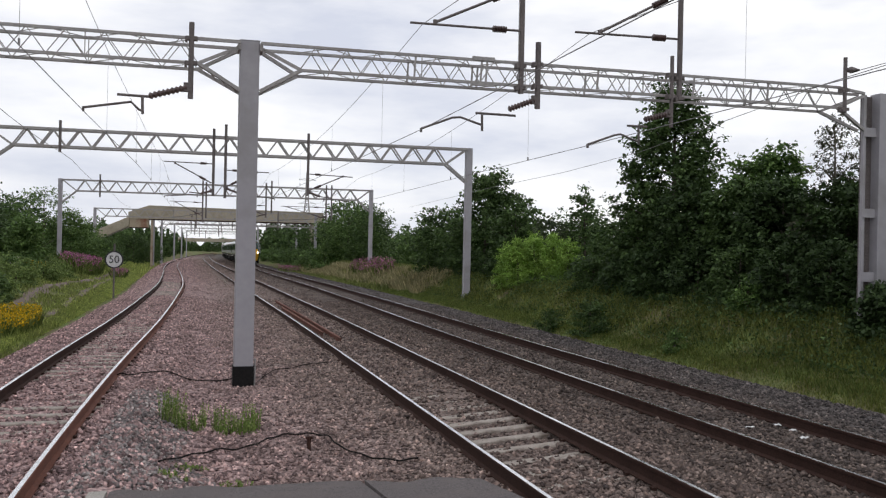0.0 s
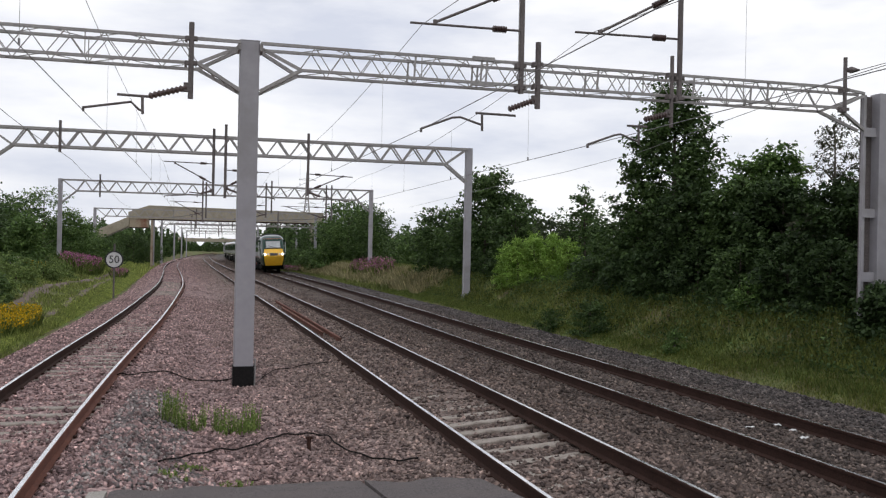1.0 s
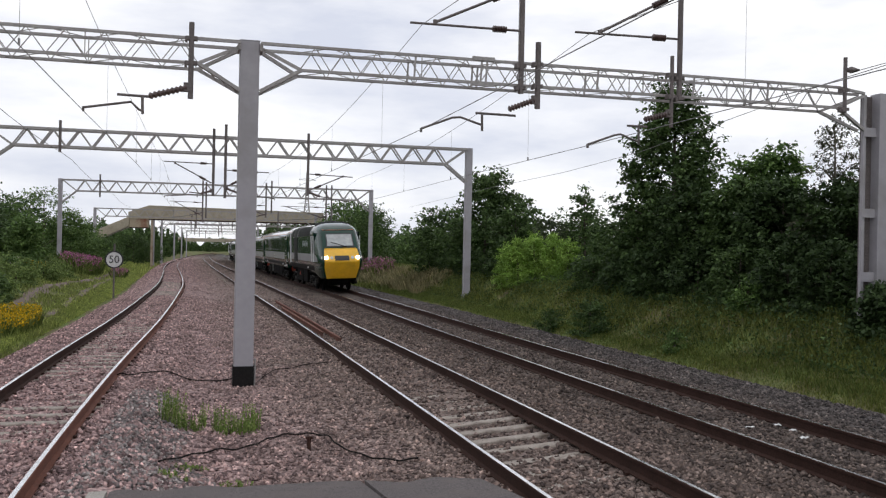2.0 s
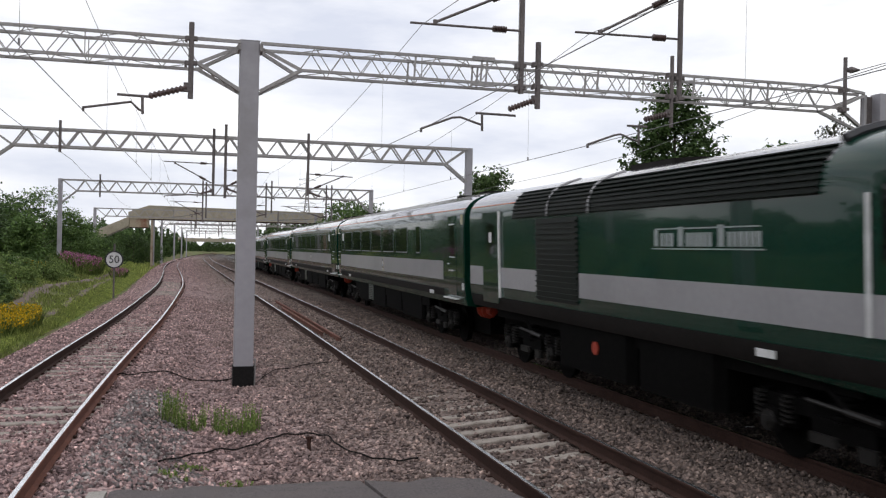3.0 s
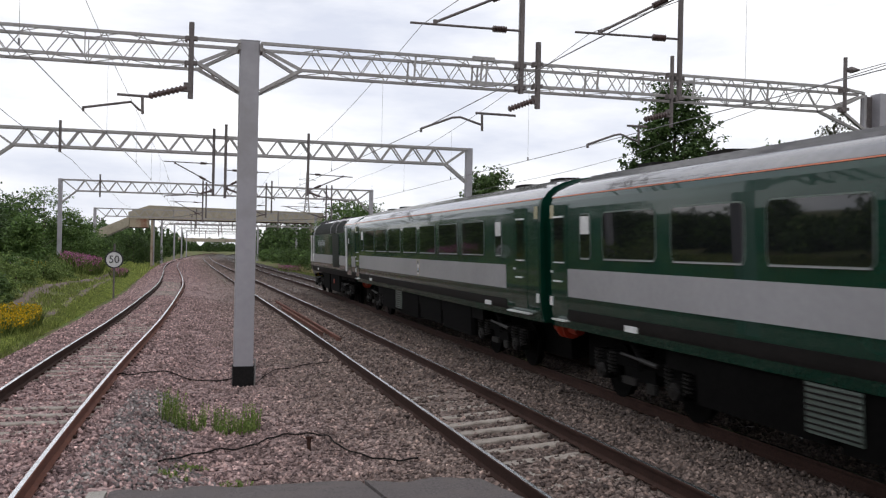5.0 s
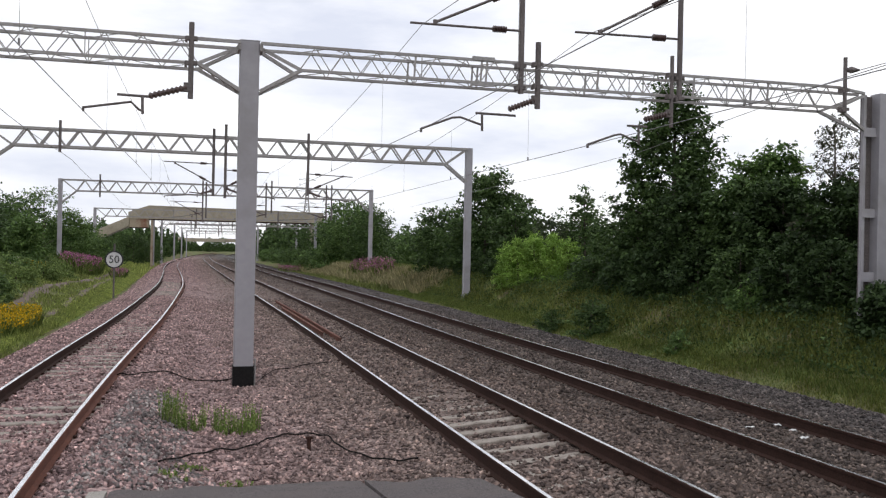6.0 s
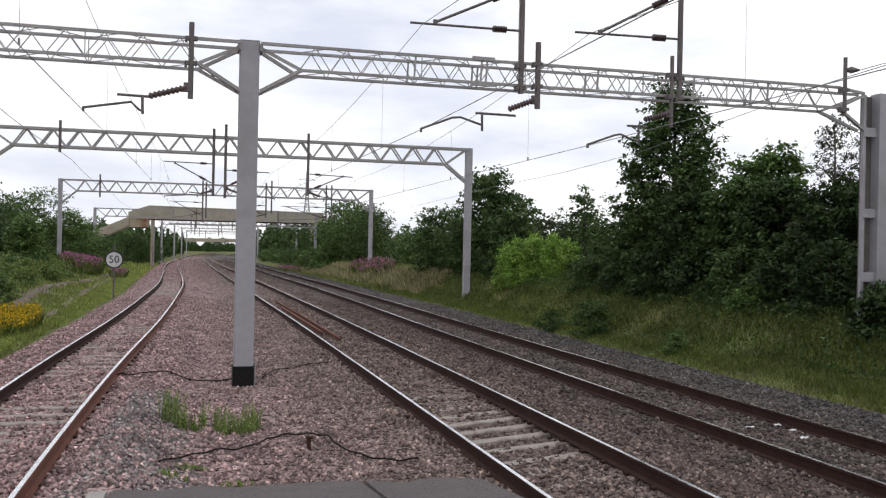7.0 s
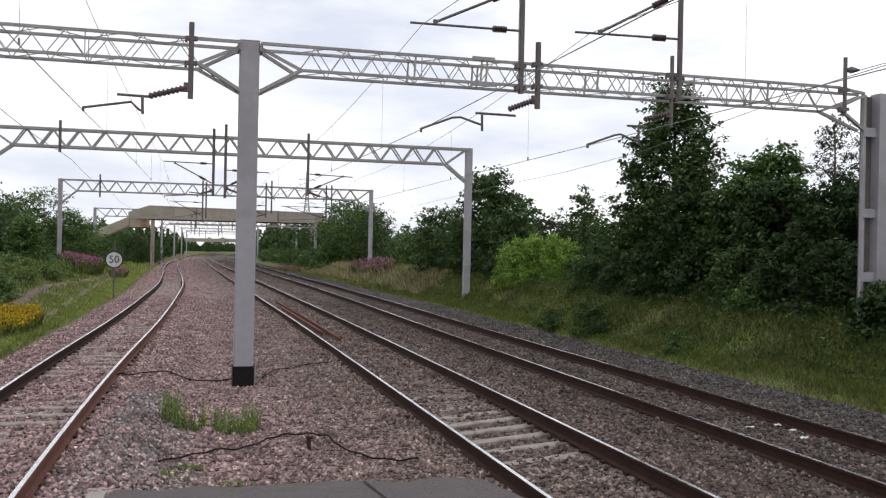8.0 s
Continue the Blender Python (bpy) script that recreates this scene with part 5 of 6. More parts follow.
def leaf_cards(rng, centres, size, droop=0.3, heading=None, broad=1.0):
    """A pointed leaf (a kinked four-corner blade) at each centre, turned at random, or spread flat along a heading."""
    n = len(centres)
    if heading is None:
        d = unit(rng.normal(size=(n, 3)) + np.array([0, 0, -droop]))
        s = unit(np.cross(d, rng.normal(size=(n, 3))))
    else:
        d = unit(heading + rng.normal(0, 0.75, (n, 3)) + np.array([0, 0, -droop]))
        s = unit(np.cross(d, np.array([0, 0, 1.0]) + rng.normal(0, 0.5, (n, 3))))
    nrm = np.cross(s, d)
    ln = size * rng.uniform(0.6, 1.35, (n, 1))
    wd = ln * rng.uniform(0.38, 0.6, (n, 1)) * broad
    a = centres - d * ln * 0.5
    c = centres + d * ln * 0.5 - nrm * ln * 0.12
    l = centres + s * wd * 0.5 + nrm * ln * 0.06
    r = centres - s * wd * 0.5 + nrm * ln * 0.06
    v = np.stack([a, l, c, r], 1).reshape(-1, 3)
    f = np.arange(4 * n).reshape(-1, 4)
    return v, f


BARK = worn("grey_brown_bark", (0.05, 0.04, 0.032), (0.12, 0.10, 0.08), 3.0, 22.0, 0.9, bump=0.6)
LEAF_DARK = leaf_mat("dark_leaves", (0.031, 0.058, 0.020), (0.080, 0.130, 0.044))
# leaf colour darkened to carry the deep shade low in the trees
LEAF_SHADED = leaf_mat("shade_darkened_leaves", (0.020, 0.038, 0.014), (0.050, 0.084, 0.030))
LEAF_HERB = leaf_mat("soft_herb_leaves", (0.09, 0.14, 0.042), (0.20, 0.27, 0.09))
LEAF_MID = leaf_mat("mid_green_leaves", (0.052, 0.10, 0.030), (0.13, 0.205, 0.066))
LEAF_BRIGHT = leaf_mat("bright_willow_leaves", (0.15, 0.275, 0.045), (0.30, 0.45, 0.11))
LEAF_GREY = leaf_mat("grey_green_leaves", (0.035, 0.052, 0.030), (0.085, 0.11, 0.06))
GRASS = leaf_mat("meadow_grass", (0.075, 0.12, 0.028), (0.19, 0.24, 0.072))
GRASS_LIGHT = leaf_mat("light_meadow_grass", (0.12, 0.165, 0.04), (0.27, 0.30, 0.11))
BANKGRASS = leaf_mat("bank_grass_blades", (0.095, 0.125, 0.028), (0.22, 0.245, 0.075))
MEADOW = leaf_mat("sunny_meadow_grass", (0.19, 0.26, 0.06), (0.40, 0.46, 0.15))
DRYGRASS = leaf_mat("dry_seeding_grass", (0.28, 0.26, 0.13), (0.50, 0.45, 0.28))
PINKFLOWER = leaf_mat("pink_fireweed", (0.25, 0.08, 0.17), (0.44, 0.18, 0.31))
YELLOWFLOWER = leaf_mat("yellow_ragwort", (0.36, 0.25, 0.01), (0.62, 0.42, 0.02))


def tree(x, y, h, r, leaves, mat, seed, shape="round", leaf=0.17, low=0.12, label="tall leafy tree with a dense dark green crown", name="tree", z0=None, clumps=None, broad=1.35):
    """Tapered trunk with limbs and a crown of leaf clumps with gaps and an uneven outline."""
    rng = np.random.default_rng(seed)
    g = ground_z(x, y) - 0.1 if z0 is None else z0
    t = thing(name, label, "tree" if name == "tree" else "bush", "lineside trees" if name == "tree" else "lineside bushes", m=pose(x, y, g))
    nl = clumps or int(40 + 9 * h)
    lean = rng.normal(0, 0.03, 2)

    def envelope(f):
        if shape == "cone":
            return 1.0 - 0.82 * ((f - 0.3) / 0.7) ** 1.25 if f > 0.3 else 0.75 + f * 0.83
        if shape == "dome":
            return math.sqrt(max(0.02, 1 - f ** 2.2))
        return max(0.18, math.sqrt(max(0.0, 1 - ((f - 0.42) / 0.60) ** 2)))
    # limbs leave the trunk all round and rise to tips on the uneven outline of the crown
    base, tip = np.zeros((nl, 3)), np.zeros((nl, 3))
    for i in range(nl):
        f = ((i + rng.uniform(0, 1)) / nl) ** 0.9
        a = i * 2.39996 + rng.normal(0, 0.35)
        q = envelope(f) * r * rng.uniform(0.62, 1.16)
        z = min(h * 1.02, (low + (1 - low) * f) * h * rng.uniform(0.95, 1.04))
        zb = max(0.03 * h, z - rng.uniform(0.35, 0.75) * q - 0.04 * h)
        base[i] = (lean[0] * zb, lean[1] * zb, zb)
        tip[i] = (q * math.cos(a) + lean[0] * z, q * math.sin(a) + lean[1] * z, z)
    tip[-1] = (lean[0] * h, lean[1] * h, h)
    wood = Build()
    tr = max(0.05, 0.017 * h)
    wood.tube([(lean[0] * h * k / 6, lean[1] * h * k / 6, h * 0.93 * k / 6) for k in range(7)], [tr * (1.25 - 1.13 * k / 6) for k in range(7)], 8)
    part("trunk", wood, BARK, t)
    for i in rng.choice(nl, min(nl, 14 if y < 60 else 6), replace=False):
        b0, b1 = Vector(base[i]), Vector(tip[i])
        part("limb", Build().tube([b0, b0.lerp(b1, 0.55) + Vector((0, 0, 0.02 * h)), b1], [tr * 0.36, tr * 0.2, tr * 0.05], 5), BARK, t)
    # twig sprays of flat-lying leaves along the outer part of every limb
    per = 16
    ns = max(nl, leaves // per)
    span = np.linalg.norm(tip - base, axis=1) + 0.3
    li = rng.choice(nl, ns, p=span / span.sum())
    li[:nl] = np.arange(nl)
    u = rng.uniform(0.25, 1.0, (ns, 1)) ** 0.6
    u[:nl] = 1.0
    axis = tip[li] - base[li]
    out = unit(axis * np.array([1, 1, 0.25]) + rng.normal(0, 0.12, (ns, 3)) * r)
    sp = base[li] + axis * u + rng.normal(0, 1, (ns, 3)) * np.array([0.13, 0.13, 0.09]) * r * (1.15 - 0.6 * u)
    sr = leaf * rng.uniform(1.4, 3.0, (ns, 1)) * (1.0 if y < 60 else 1.4)
    side = unit(np.cross(out, np.array([0, 0, 1.0])))
    k = np.repeat(np.arange(ns), per)
    m = len(k)
    along, wide_ = rng.uniform(-0.7, 1.0, (m, 1)), rng.normal(0, 0.5, (m, 1))
    pts = sp[k] + out[k] * along * sr[k] + side[k] * wide_ * sr[k] * (1.1 - 0.6 * np.abs(along)) + np.array([0, 0, 1.0]) * (rng.normal(0, 0.16, (m, 1)) - 0.18 * along ** 2) * sr[k]
    pts[:, 2] = np.maximum(pts[:, 2], 0.05)
    v, f = leaf_cards(rng, pts, leaf, 0.35, out[k] + side[k] * wide_, broad)
    ob = new("crown", fast_mesh("crown", v, f, mat))
    ob.parent = t
    return t


TALL = "tall slender broadleaf tree rising above the lineside scrub"
PLUM = "loose dark tree with wispy reddish upper twigs"
LEAF_PLUM = leaf_mat("purplish_green_leaves", (0.040, 0.045, 0.032), (0.095, 0.100, 0.066))
LEAF_FRESH = leaf_mat("fresh_maple_leaves", (0.045, 0.090, 0.026), (0.115, 0.19, 0.055))
tree(18.95, 34.0, 8.75, 2.45, 30000, LEAF_DARK, 11, "cone", 0.17, 0.04, TALL, clumps=170)
tree(18.6, 36.5, 3.6, 1.7, 9000, LEAF_DARK, 12, "cone", 0.16, 0.03)
tree(19.95, 30.0, 5.55, 1.6, 15000, LEAF_FRESH, 13, "round", 0.19, 0.02, "leafy maple with fresh green upper sprays", clumps=120)
tree(18.9, 29.0, 4.5, 1.6, 12000, LEAF_DARK, 14, "round", 0.18, 0.02, clumps=100)
tree(19.5, 25.0, 5.9, 1.35, 6000, LEAF_PLUM, 15, "cone", 0.12, 0.02, PLUM, clumps=110, broad=0.9)
tree(20.6, 24.2, 5.9, 1.5, 7000, LEAF_PLUM, 16, "cone", 0.12, 0.02, PLUM, clumps=100, broad=0.9)
tree(17.9, 31.4, 4.2, 1.8, 13000, LEAF_SHADED, 17, "dome", 0.17, 0.0)
tree(18.9, 27.0, 4.0, 1.6, 13000, LEAF_SHADED, 27, "dome", 0.17, 0.0)
tree(18.6, 23.4, 3.9, 1.6, 13000, LEAF_SHADED, 18, "dome", 0.16, 0.0)
tree(19.0, 20.8, 4.0, 1.7, 12000, LEAF_SHADED, 19, "dome", 0.17, 0.0)
tree(22.0, 17.5, 5.0, 2.2, 5000, LEAF_DARK, 20, "round", 0.18, 0.0)
tree(23.5, 27.5, 4.4, 2.4, 6000, LEAF_SHADED, 28, "round", 0.20, 0.0)
tree(22.6, 35.0, 4.4, 2.4, 6000, LEAF_SHADED, 29, "round", 0.20, 0.0)
tree(20.4, 41.5, 2.9, 1.7, 6000, LEAF_DARK, 21, "round", 0.20, 0.02)
tree(19.9, 45.0, 4.9, 1.1, 2600, LEAF_DARK, 22, "cone", 0.18, 0.05, "sparse young tree with an open crown", clumps=46)
tree(18.6, 46.5, 3.4, 1.3, 2600, LEAF_GREY, 30, "round", 0.18, 0.05, "sparse young tree with an open crown", clumps=46)
tree(26.0, 60.0, 4.4, 2.4, 3600, LEAF_DARK, 23, "round", 0.25, 0.02)
tree(18.5, 58.0, 6.9, 2.9, 13000, LEAF_DARK, 24, "cone", 0.22, 0.02, "pointed dark green tree behind a mast", clumps=110)
tree(20.3, 57.5, 5.4, 2.0, 6000, LEAF_DARK, 31, "round", 0.22, 0.02)
tree(17.6, 64.5, 4.6, 2.2, 5000, LEAF_DARK, 25, "round", 0.24, 0.0)
tree(18.6, 52.0, 4.4, 1.9, 5000, LEAF_DARK, 26, "dome", 0.22, 0.0)
WILLOW = "bright yellow-green willow bush on the bank"
for i, (x, y, h, r) in enumerate(((16.3, 45.2, 2.5, 0.75), (16.9, 44.4, 2.35, 0.7), (17.5, 43.6, 2.5, 0.75), (18.0, 42.8, 2.2, 0.8), (16.1, 46.4, 2.3, 0.7), (17.2, 45.4, 2.6, 0.6))):
    tree(x, y, h, r, 6500, LEAF_BRIGHT, 40 + i, ("dome", "round", "cone")[i % 3], 0.12, 0.0, WILLOW, "bush", clumps=60, broad=0.8)
# most of these bushes take the leaf colour with shade painted in
DARKBUSH = "dark green bramble bush at the foot of the trees"
for i, (x, y, h, r) in enumerate(((17.0, 37.5, 1.6, 1.2), (17.3, 34.6, 1.7, 1.2), (17.2, 32.0, 1.9, 1.3), (17.3, 29.4, 1.9, 1.2), (17.3, 26.8, 2.0, 1.2), (17.4, 24.4, 2.0, 1.2), (17.2, 22.3, 2.0, 1.1), (17.3, 20.6, 2.2, 1.1), (17.8, 18.4, 2.2, 1.2), (16.3, 19.0, 1.2, 0.7), (17.9, 51.2, 1.6, 1.4), (17.9, 56.0, 1.6, 1.7), (18.2, 62.0, 1.6, 1.8))):
    tree(x, y, h, r, 4600, LEAF_SHADED if i % 4 or i > 8 else LEAF_DARK, 60 + i, "dome", 0.13, 0.0, DARKBUSH, "bush", clumps=44)
for i, y in enumerate((112, 119, 127, 136, 146, 157, 168, 180, 194, 210)):
    tree(c_down(y) + 6.8 + 0.5 * (i % 2), y, 2.0 + 0.3 * (i % 3), 2.2, 2600, LEAF_DARK if i % 2 else LEAF_MID, 240 + i, "dome", 0.24, 0.0, "low dark bush at the edge of the distant bank", "bush", clumps=26)
SHRUB = "small dark shrub growing in the bank grass"
shrubs = [tree(13.35, 33.4, 0.85, 0.48, 1800, LEAF_DARK, 80, "dome", 0.09, 0.0, SHRUB, "bush", clumps=20),
          tree(13.75, 30.6, 1.25, 0.7, 2800, LEAF_DARK, 81, "dome", 0.10, 0.0, SHRUB, "bush", clumps=26),
          tree(13.75, 24.6, 0.72, 0.30, 1100, LEAF_MID, 82, "cone", 0.08, 0.0, SHRUB, "bush", clumps=14),
          tree(16.35, 24.9, 1.0, 0.6, 1500, LEAF_FRESH, 83, "dome", 0.11, 0.0, "small fresh green sapling in the bank grass", "bush", clumps=18)]
# right-hand woods further along the line
rr = random.Random(5)
for i in range(15):
    y = 74 + i * 6.2 + rr.uniform(-1.5, 1.5)
    tree(19.5 + rr.uniform(-0.8, 2.5) + (0.04 * y if y < 100 else 1.0), y, rr.uniform(3.2, 4.6) if y < 104 else rr.uniform(5.0, 7.2), rr.uniform(2.4, 3.2), 4200, LEAF_DARK if i % 3 else LEAF_MID, 100 + i, "round", 0.27, 0.0, "leafy lineside tree in a distant row")
tree(18.6, 112.0, 7.4, 3.6, 9000, LEAF_MID, 130, "round", 0.25, 0.0, "rounded green tree in front of the footbridge end")
tree(20.5, 122.0, 7.6, 3.4, 4000, LEAF_DARK, 131, "round", 0.36, 0.0)
# left-hand trees and bushes
for i, (x, y, h, r, mt) in enumerate(((-12.9, 93, 6.9, 3.4, LEAF_MID), (-10.6, 95, 5.0, 2.2, LEAF_MID), (-16.9, 97, 4.6, 2.6, LEAF_DARK), (-19.0, 104, 5.4, 2.8, LEAF_DARK), (-10.4, 104, 3.6, 2.3, LEAF_MID), (-9.4, 116, 3.2, 2.2, LEAF_DARK), (-8.0, 150, 4.6, 2.6, LEAF_DARK), (-10.8, 152, 5.0, 2.8, LEAF_MID), (-14.0, 150, 5.4, 3.0, LEAF_DARK), (-6.6, 166, 4.2, 2.4, LEAF_DARK), (-19.0, 150, 5.0, 3.2, LEAF_MID), (-10.9, 70, 3.4, 0.9, LEAF_MID), (-14.6, 78, 3.4, 2.2, LEAF_DARK), (-17.0, 86, 4.6, 2.6, LEAF_DARK))):
    tree(x, y, h, r, 6000, mt, 150 + i, "round", 0.21, 0.0, "leafy tree on the grassy side of the slow line")
for i, (x, y, h, r) in enumerate(((-7.5, 41, 1.1, 0.55), (-9.8, 56, 1.3, 1.2), (-12.0, 62, 1.3, 1.6), (-10.6, 68, 1.1, 1.2), (-8.6, 46, 0.7, 0.9), (-9.6, 80, 1.2, 1.3), (-9.2, 47.5, 0.9, 1.1))):
    tree(x, y, h, r, 2400, LEAF_MID if i % 2 else LEAF_DARK, 180 + i, "dome", 0.15, 0.0, "low green bush in the rough meadow", "bush", clumps=24)
for i, (x, y, h, r) in enumerate(((-8.2, 44, 1.0, 1.1), (-9.4, 50, 1.3, 1.4), (-8.6, 53, 1.1, 1.1), (-10.2, 46, 1.4, 1.4), (-7.7, 38.5, 0.8, 0.9), (-8.8, 40, 1.0, 1.1), (-9.6, 58, 1.3, 1.3), (-8.4, 61, 1.0, 1.0), (-8.2, 67, 1.0, 0.9), (-10.6, 54, 1.5, 1.4), (-9.6, 72, 1.1, 1.2))):
    tree(x, y, h, r, 3200, LEAF_HERB, 270 + i, "dome", 0.13, 0.0, "soft green thicket of tall herbs in the meadow", "bush", clumps=40, broad=0.9)
# trees beside the platform, seen mirrored in the sides of the train
for i in range(22):
    tree(-15 - max(0.0, (i - 12) * 0.6) - rr.uniform(0, 5), -34 + i * 5.4 + rr.uniform(-1.5, 1.5), rr.uniform(3.8, 6.0) if i < 13 else rr.uniform(1.6, 3.3), rr.uniform(2.0, 2.8), 3600, LEAF_DARK if i % 2 else LEAF_MID, 210 + i, "round", 0.34, 0.0, "leafy tree behind the platform")
for i, (x, y, h) in enumerate(((-18.0, 68, 7.0), (-19.0, 75, 8.0), (-18.5, 82, 8.0), (-19.5, 89, 7.6), (-20.0, 97, 7.4), (-19.5, 112, 7.0), (-20.0, 124, 7.2))):
    tree(x, y, h, 3.2, 4200, LEAF_DARK if i % 2 else LEAF_SHADED, 320 + i, "round", 0.32, 0.0, "tall leafy tree at the back of the meadow")
# far woods
def woods(name, spots, seed, label):
    rng = np.random.default_rng(seed)
    pts = []
    for x, y, w, h in spots:
        n = 6500
        a = rng.uniform(-1, 1, n)
        bump = 0.62 + 0.38 * np.sin(a * 9 + x) * np.sin(a * 23 + y)
        pts.append(np.stack([x + a * w, y + rng.normal(0, 3, n), rng.uniform(-0.1, 1, n) * h * bump], 1))
    v, f = leaf_cards(rng, np.concatenate(pts), 1.0)
    return tagged(new(name, fast_mesh(name, v, f, LEAF_DARK)), label, "woods", kind="stuff")


woods("far_woods", [(-60, 230, 46, 9), (-22, 260, 14, 8), (-12, 178, 4, 6), (-10.5, 200, 4, 6.5), (-9.5, 228, 4, 6.5), (-8.6, 262, 4, 7), (-8.0, 300, 4.5, 7), (-6.5, 345, 5, 7), (24, 205, 5, 7), (25, 250, 5, 9), (30, 300, 6, 11), (40, 250, 26, 10), (80, 240, 30, 11), (44, 380, 22, 12), (-64, 420, 58, 11), (120, 200, 40, 11), (60, 140, 24, 8), (75, 90, 24, 8), (-48, 130, 20, 4), (20, 640, 60, 4), (12, 520, 42, 8), (9, 472, 30, 6), (46, 430, 20, 13)], 7, "dark far woods along the horizon")


# ---- grasses and flowers ----
def blades(name, label, mat, spots, seed, hmin, hmax, width, category="grass"):
    """Upright blades, bent over at the tip; spots are x, y arrays."""
    rng = np.random.default_rng(seed)
    x, y = spots
    n = len(x)
    z = np.array([ground_z(a, b_) for a, b_ in zip(x, y)]) - 0.03
    hgt = rng.uniform(hmin, hmax, n)
    az = rng.uniform(0, 2 * math.pi, n)
    bendv = rng.uniform(0.1, 0.55, n) * hgt
    wd = width * rng.uniform(0.6, 1.4, n) * np.maximum(1.0, y / 30)
    dx, dy = np.cos(az), np.sin(az)
    base = np.stack([x, y, z], 1)
    sx = np.stack([-dy * wd, dx * wd, np.zeros(n)], 1)
    mid = base + np.stack([dx * bendv * 0.3, dy * bendv * 0.3, hgt * 0.6], 1)
    tip = base + np.stack([dx * bendv, dy * bendv, hgt], 1)
    v = np.stack([base - sx, base + sx, mid + sx * 0.7, tip, mid - sx * 0.7], 1).reshape(-1, 3)
    f = np.arange(5 * n).reshape(-1, 5)
    return tagged(new(name, fast_mesh(name, v, f, mat)), label, category, kind="stuff")


rng = np.random.default_rng(3)


PATH_NEAR = [(34, -5.05), (42.5, -5.15), (55, -5.5), (71, -5.75), (95, -6.0), (121, -6.6)]
PATH_FAR = [(32, -6.1), (36, -6.4), (41, -6.7), (53, -7.3), (66, -6.9), (76, -6.5), (95, -7.0), (119, -8.0)]


def scatter(n, x0, x1, y0, y1, power=1.7, clump=0.5):
    """Random spots, denser near the front and gathered in loose tufts."""
    y = y0 + (y1 - y0) * rng.uniform(0, 1, n) ** power
    x = rng.uniform(x0, x1, n)
    k = np.array([noise.noise((a * 0.7, b_ * 0.5, 1.0)) for a, b_ in zip(x, y)])
    keep = k > rng.uniform(-0.9, 0.25, n) * clump * 2
    if x1 < 0:
        for way in (PATH_NEAR, PATH_FAR):
            keep &= np.abs(x - np.array([spline(v_, way) for v_ in y])) > 0.2 + 0.12 * rng.normal(0, 1, n)
    return x[keep], y[keep]


xx, yy = scatter(95000, 13.15, 16.4, 12, 75)
blades("bank_grass", "short uneven green grass on the bank", BANKGRASS, (xx, yy), 31, 0.03, 0.17, 0.008)
xx, yy = scatter(42000, 13.5, 15.2, 12, 70, clump=1.0)
blades("bank_grass", "paler tufts of short grass on the bank", GRASS, (xx, yy), 32, 0.03, 0.20, 0.007)
xx, yy = scatter(36000, 14.6, 18.2, 12, 75)
blades("bank_herbs", "taller green herbs at the foot of the trees", BANKGRASS, (xx, yy), 36, 0.10, 0.38, 0.012)
r_ = np.random.default_rng(37)
hx_, hy_ = scatter(26000, 14.3, 18.0, 13, 60)
hz_ = np.array([ground_z(a_, b_) for a_, b_ in zip(hx_, hy_)]) + r_.uniform(0.05, 0.5, len(hx_)) * np.clip((hx_ - 13.6) / 2, 0.15, 1)
v_, f_ = leaf_cards(r_, np.stack([hx_, hy_, hz_], 1), 0.10)
tagged(new("bank_herbs", fast_mesh("bank_herbs", v_, f_, LEAF_DARK)), "low leafy herbs on the bank under the trees", "herbs", kind="stuff")
xx, yy = scatter(60000, -15, -4.5, 26, 120)
blades("meadow_grass", "rough green meadow grass beside the slow line", MEADOW, (xx, yy), 33, 0.05, 0.26, 0.007)
xx, yy = scatter(40000, -13, -4.4, 26, 115)
blades("meadow_grass", "yellower tufts of rough meadow grass", GRASS_LIGHT, (xx, yy), 34, 0.05, 0.26, 0.007)
def edge_spots(n, side, y0, y1, seed):
    q = np.random.default_rng(seed)
    y = y0 + (y1 - y0) * q.uniform(0, 1, n) ** 1.5
    if side > 0:
        e = np.array([RIGHT_EDGE + spline(v_, BEND_DOWN) for v_ in y])
        return e - 0.12 + np.abs(q.normal(0, 0.6, n)) - 0.25 * q.uniform(0, 1, n) ** 2, y
    e = np.array([LEFT_EDGE + c_slow(v_) + 2.2 for v_ in y])
    return e + 0.15 - np.abs(q.normal(0, 0.6, n)), y


blades("verge_grass", "ragged grass along the edge of the ballast", MEADOW, edge_spots(26000, -1, 24, 110, 41), 41, 0.04, 0.26, 0.010)
blades("verge_grass", "ragged grass along the edge of the ballast", MEADOW, edge_spots(16000, -1, 24, 110, 42), 42, 0.04, 0.22, 0.010)
blades("verge_grass", "ragged grass along the edge of the far ballast", GRASS, edge_spots(34000, 1, 12, 90, 43), 43, 0.03, 0.16, 0.008)
DIRT = worn("dry_trodden_soil", (0.12, 0.088, 0.066), (0.19, 0.145, 0.115), 0.8, 12.0, 0.95, bump=0.5)
for way, wd in ((PATH_NEAR, 0.36), (PATH_FAR, 0.42)):
    rows_ = []
    for k in range(70):
        y = way[0][0] + (way[-1][0] - way[0][0]) * k / 69
        x = spline(y, way)
        rows_.append([(x + d * wd * (0.8 + 0.9 * noise.noise((y * 0.5, wd * 9, 0))), y, ground_z(x + d * wd, y) + 0.05 - 0.04 * abs(d)) for d in (-1, -0.5, 0, 0.5, 1)])
    tagged(part("footpath", Build().grid(rows_), DIRT, smooth=True), "pale trodden soil track through the grass", "path", kind="structure")
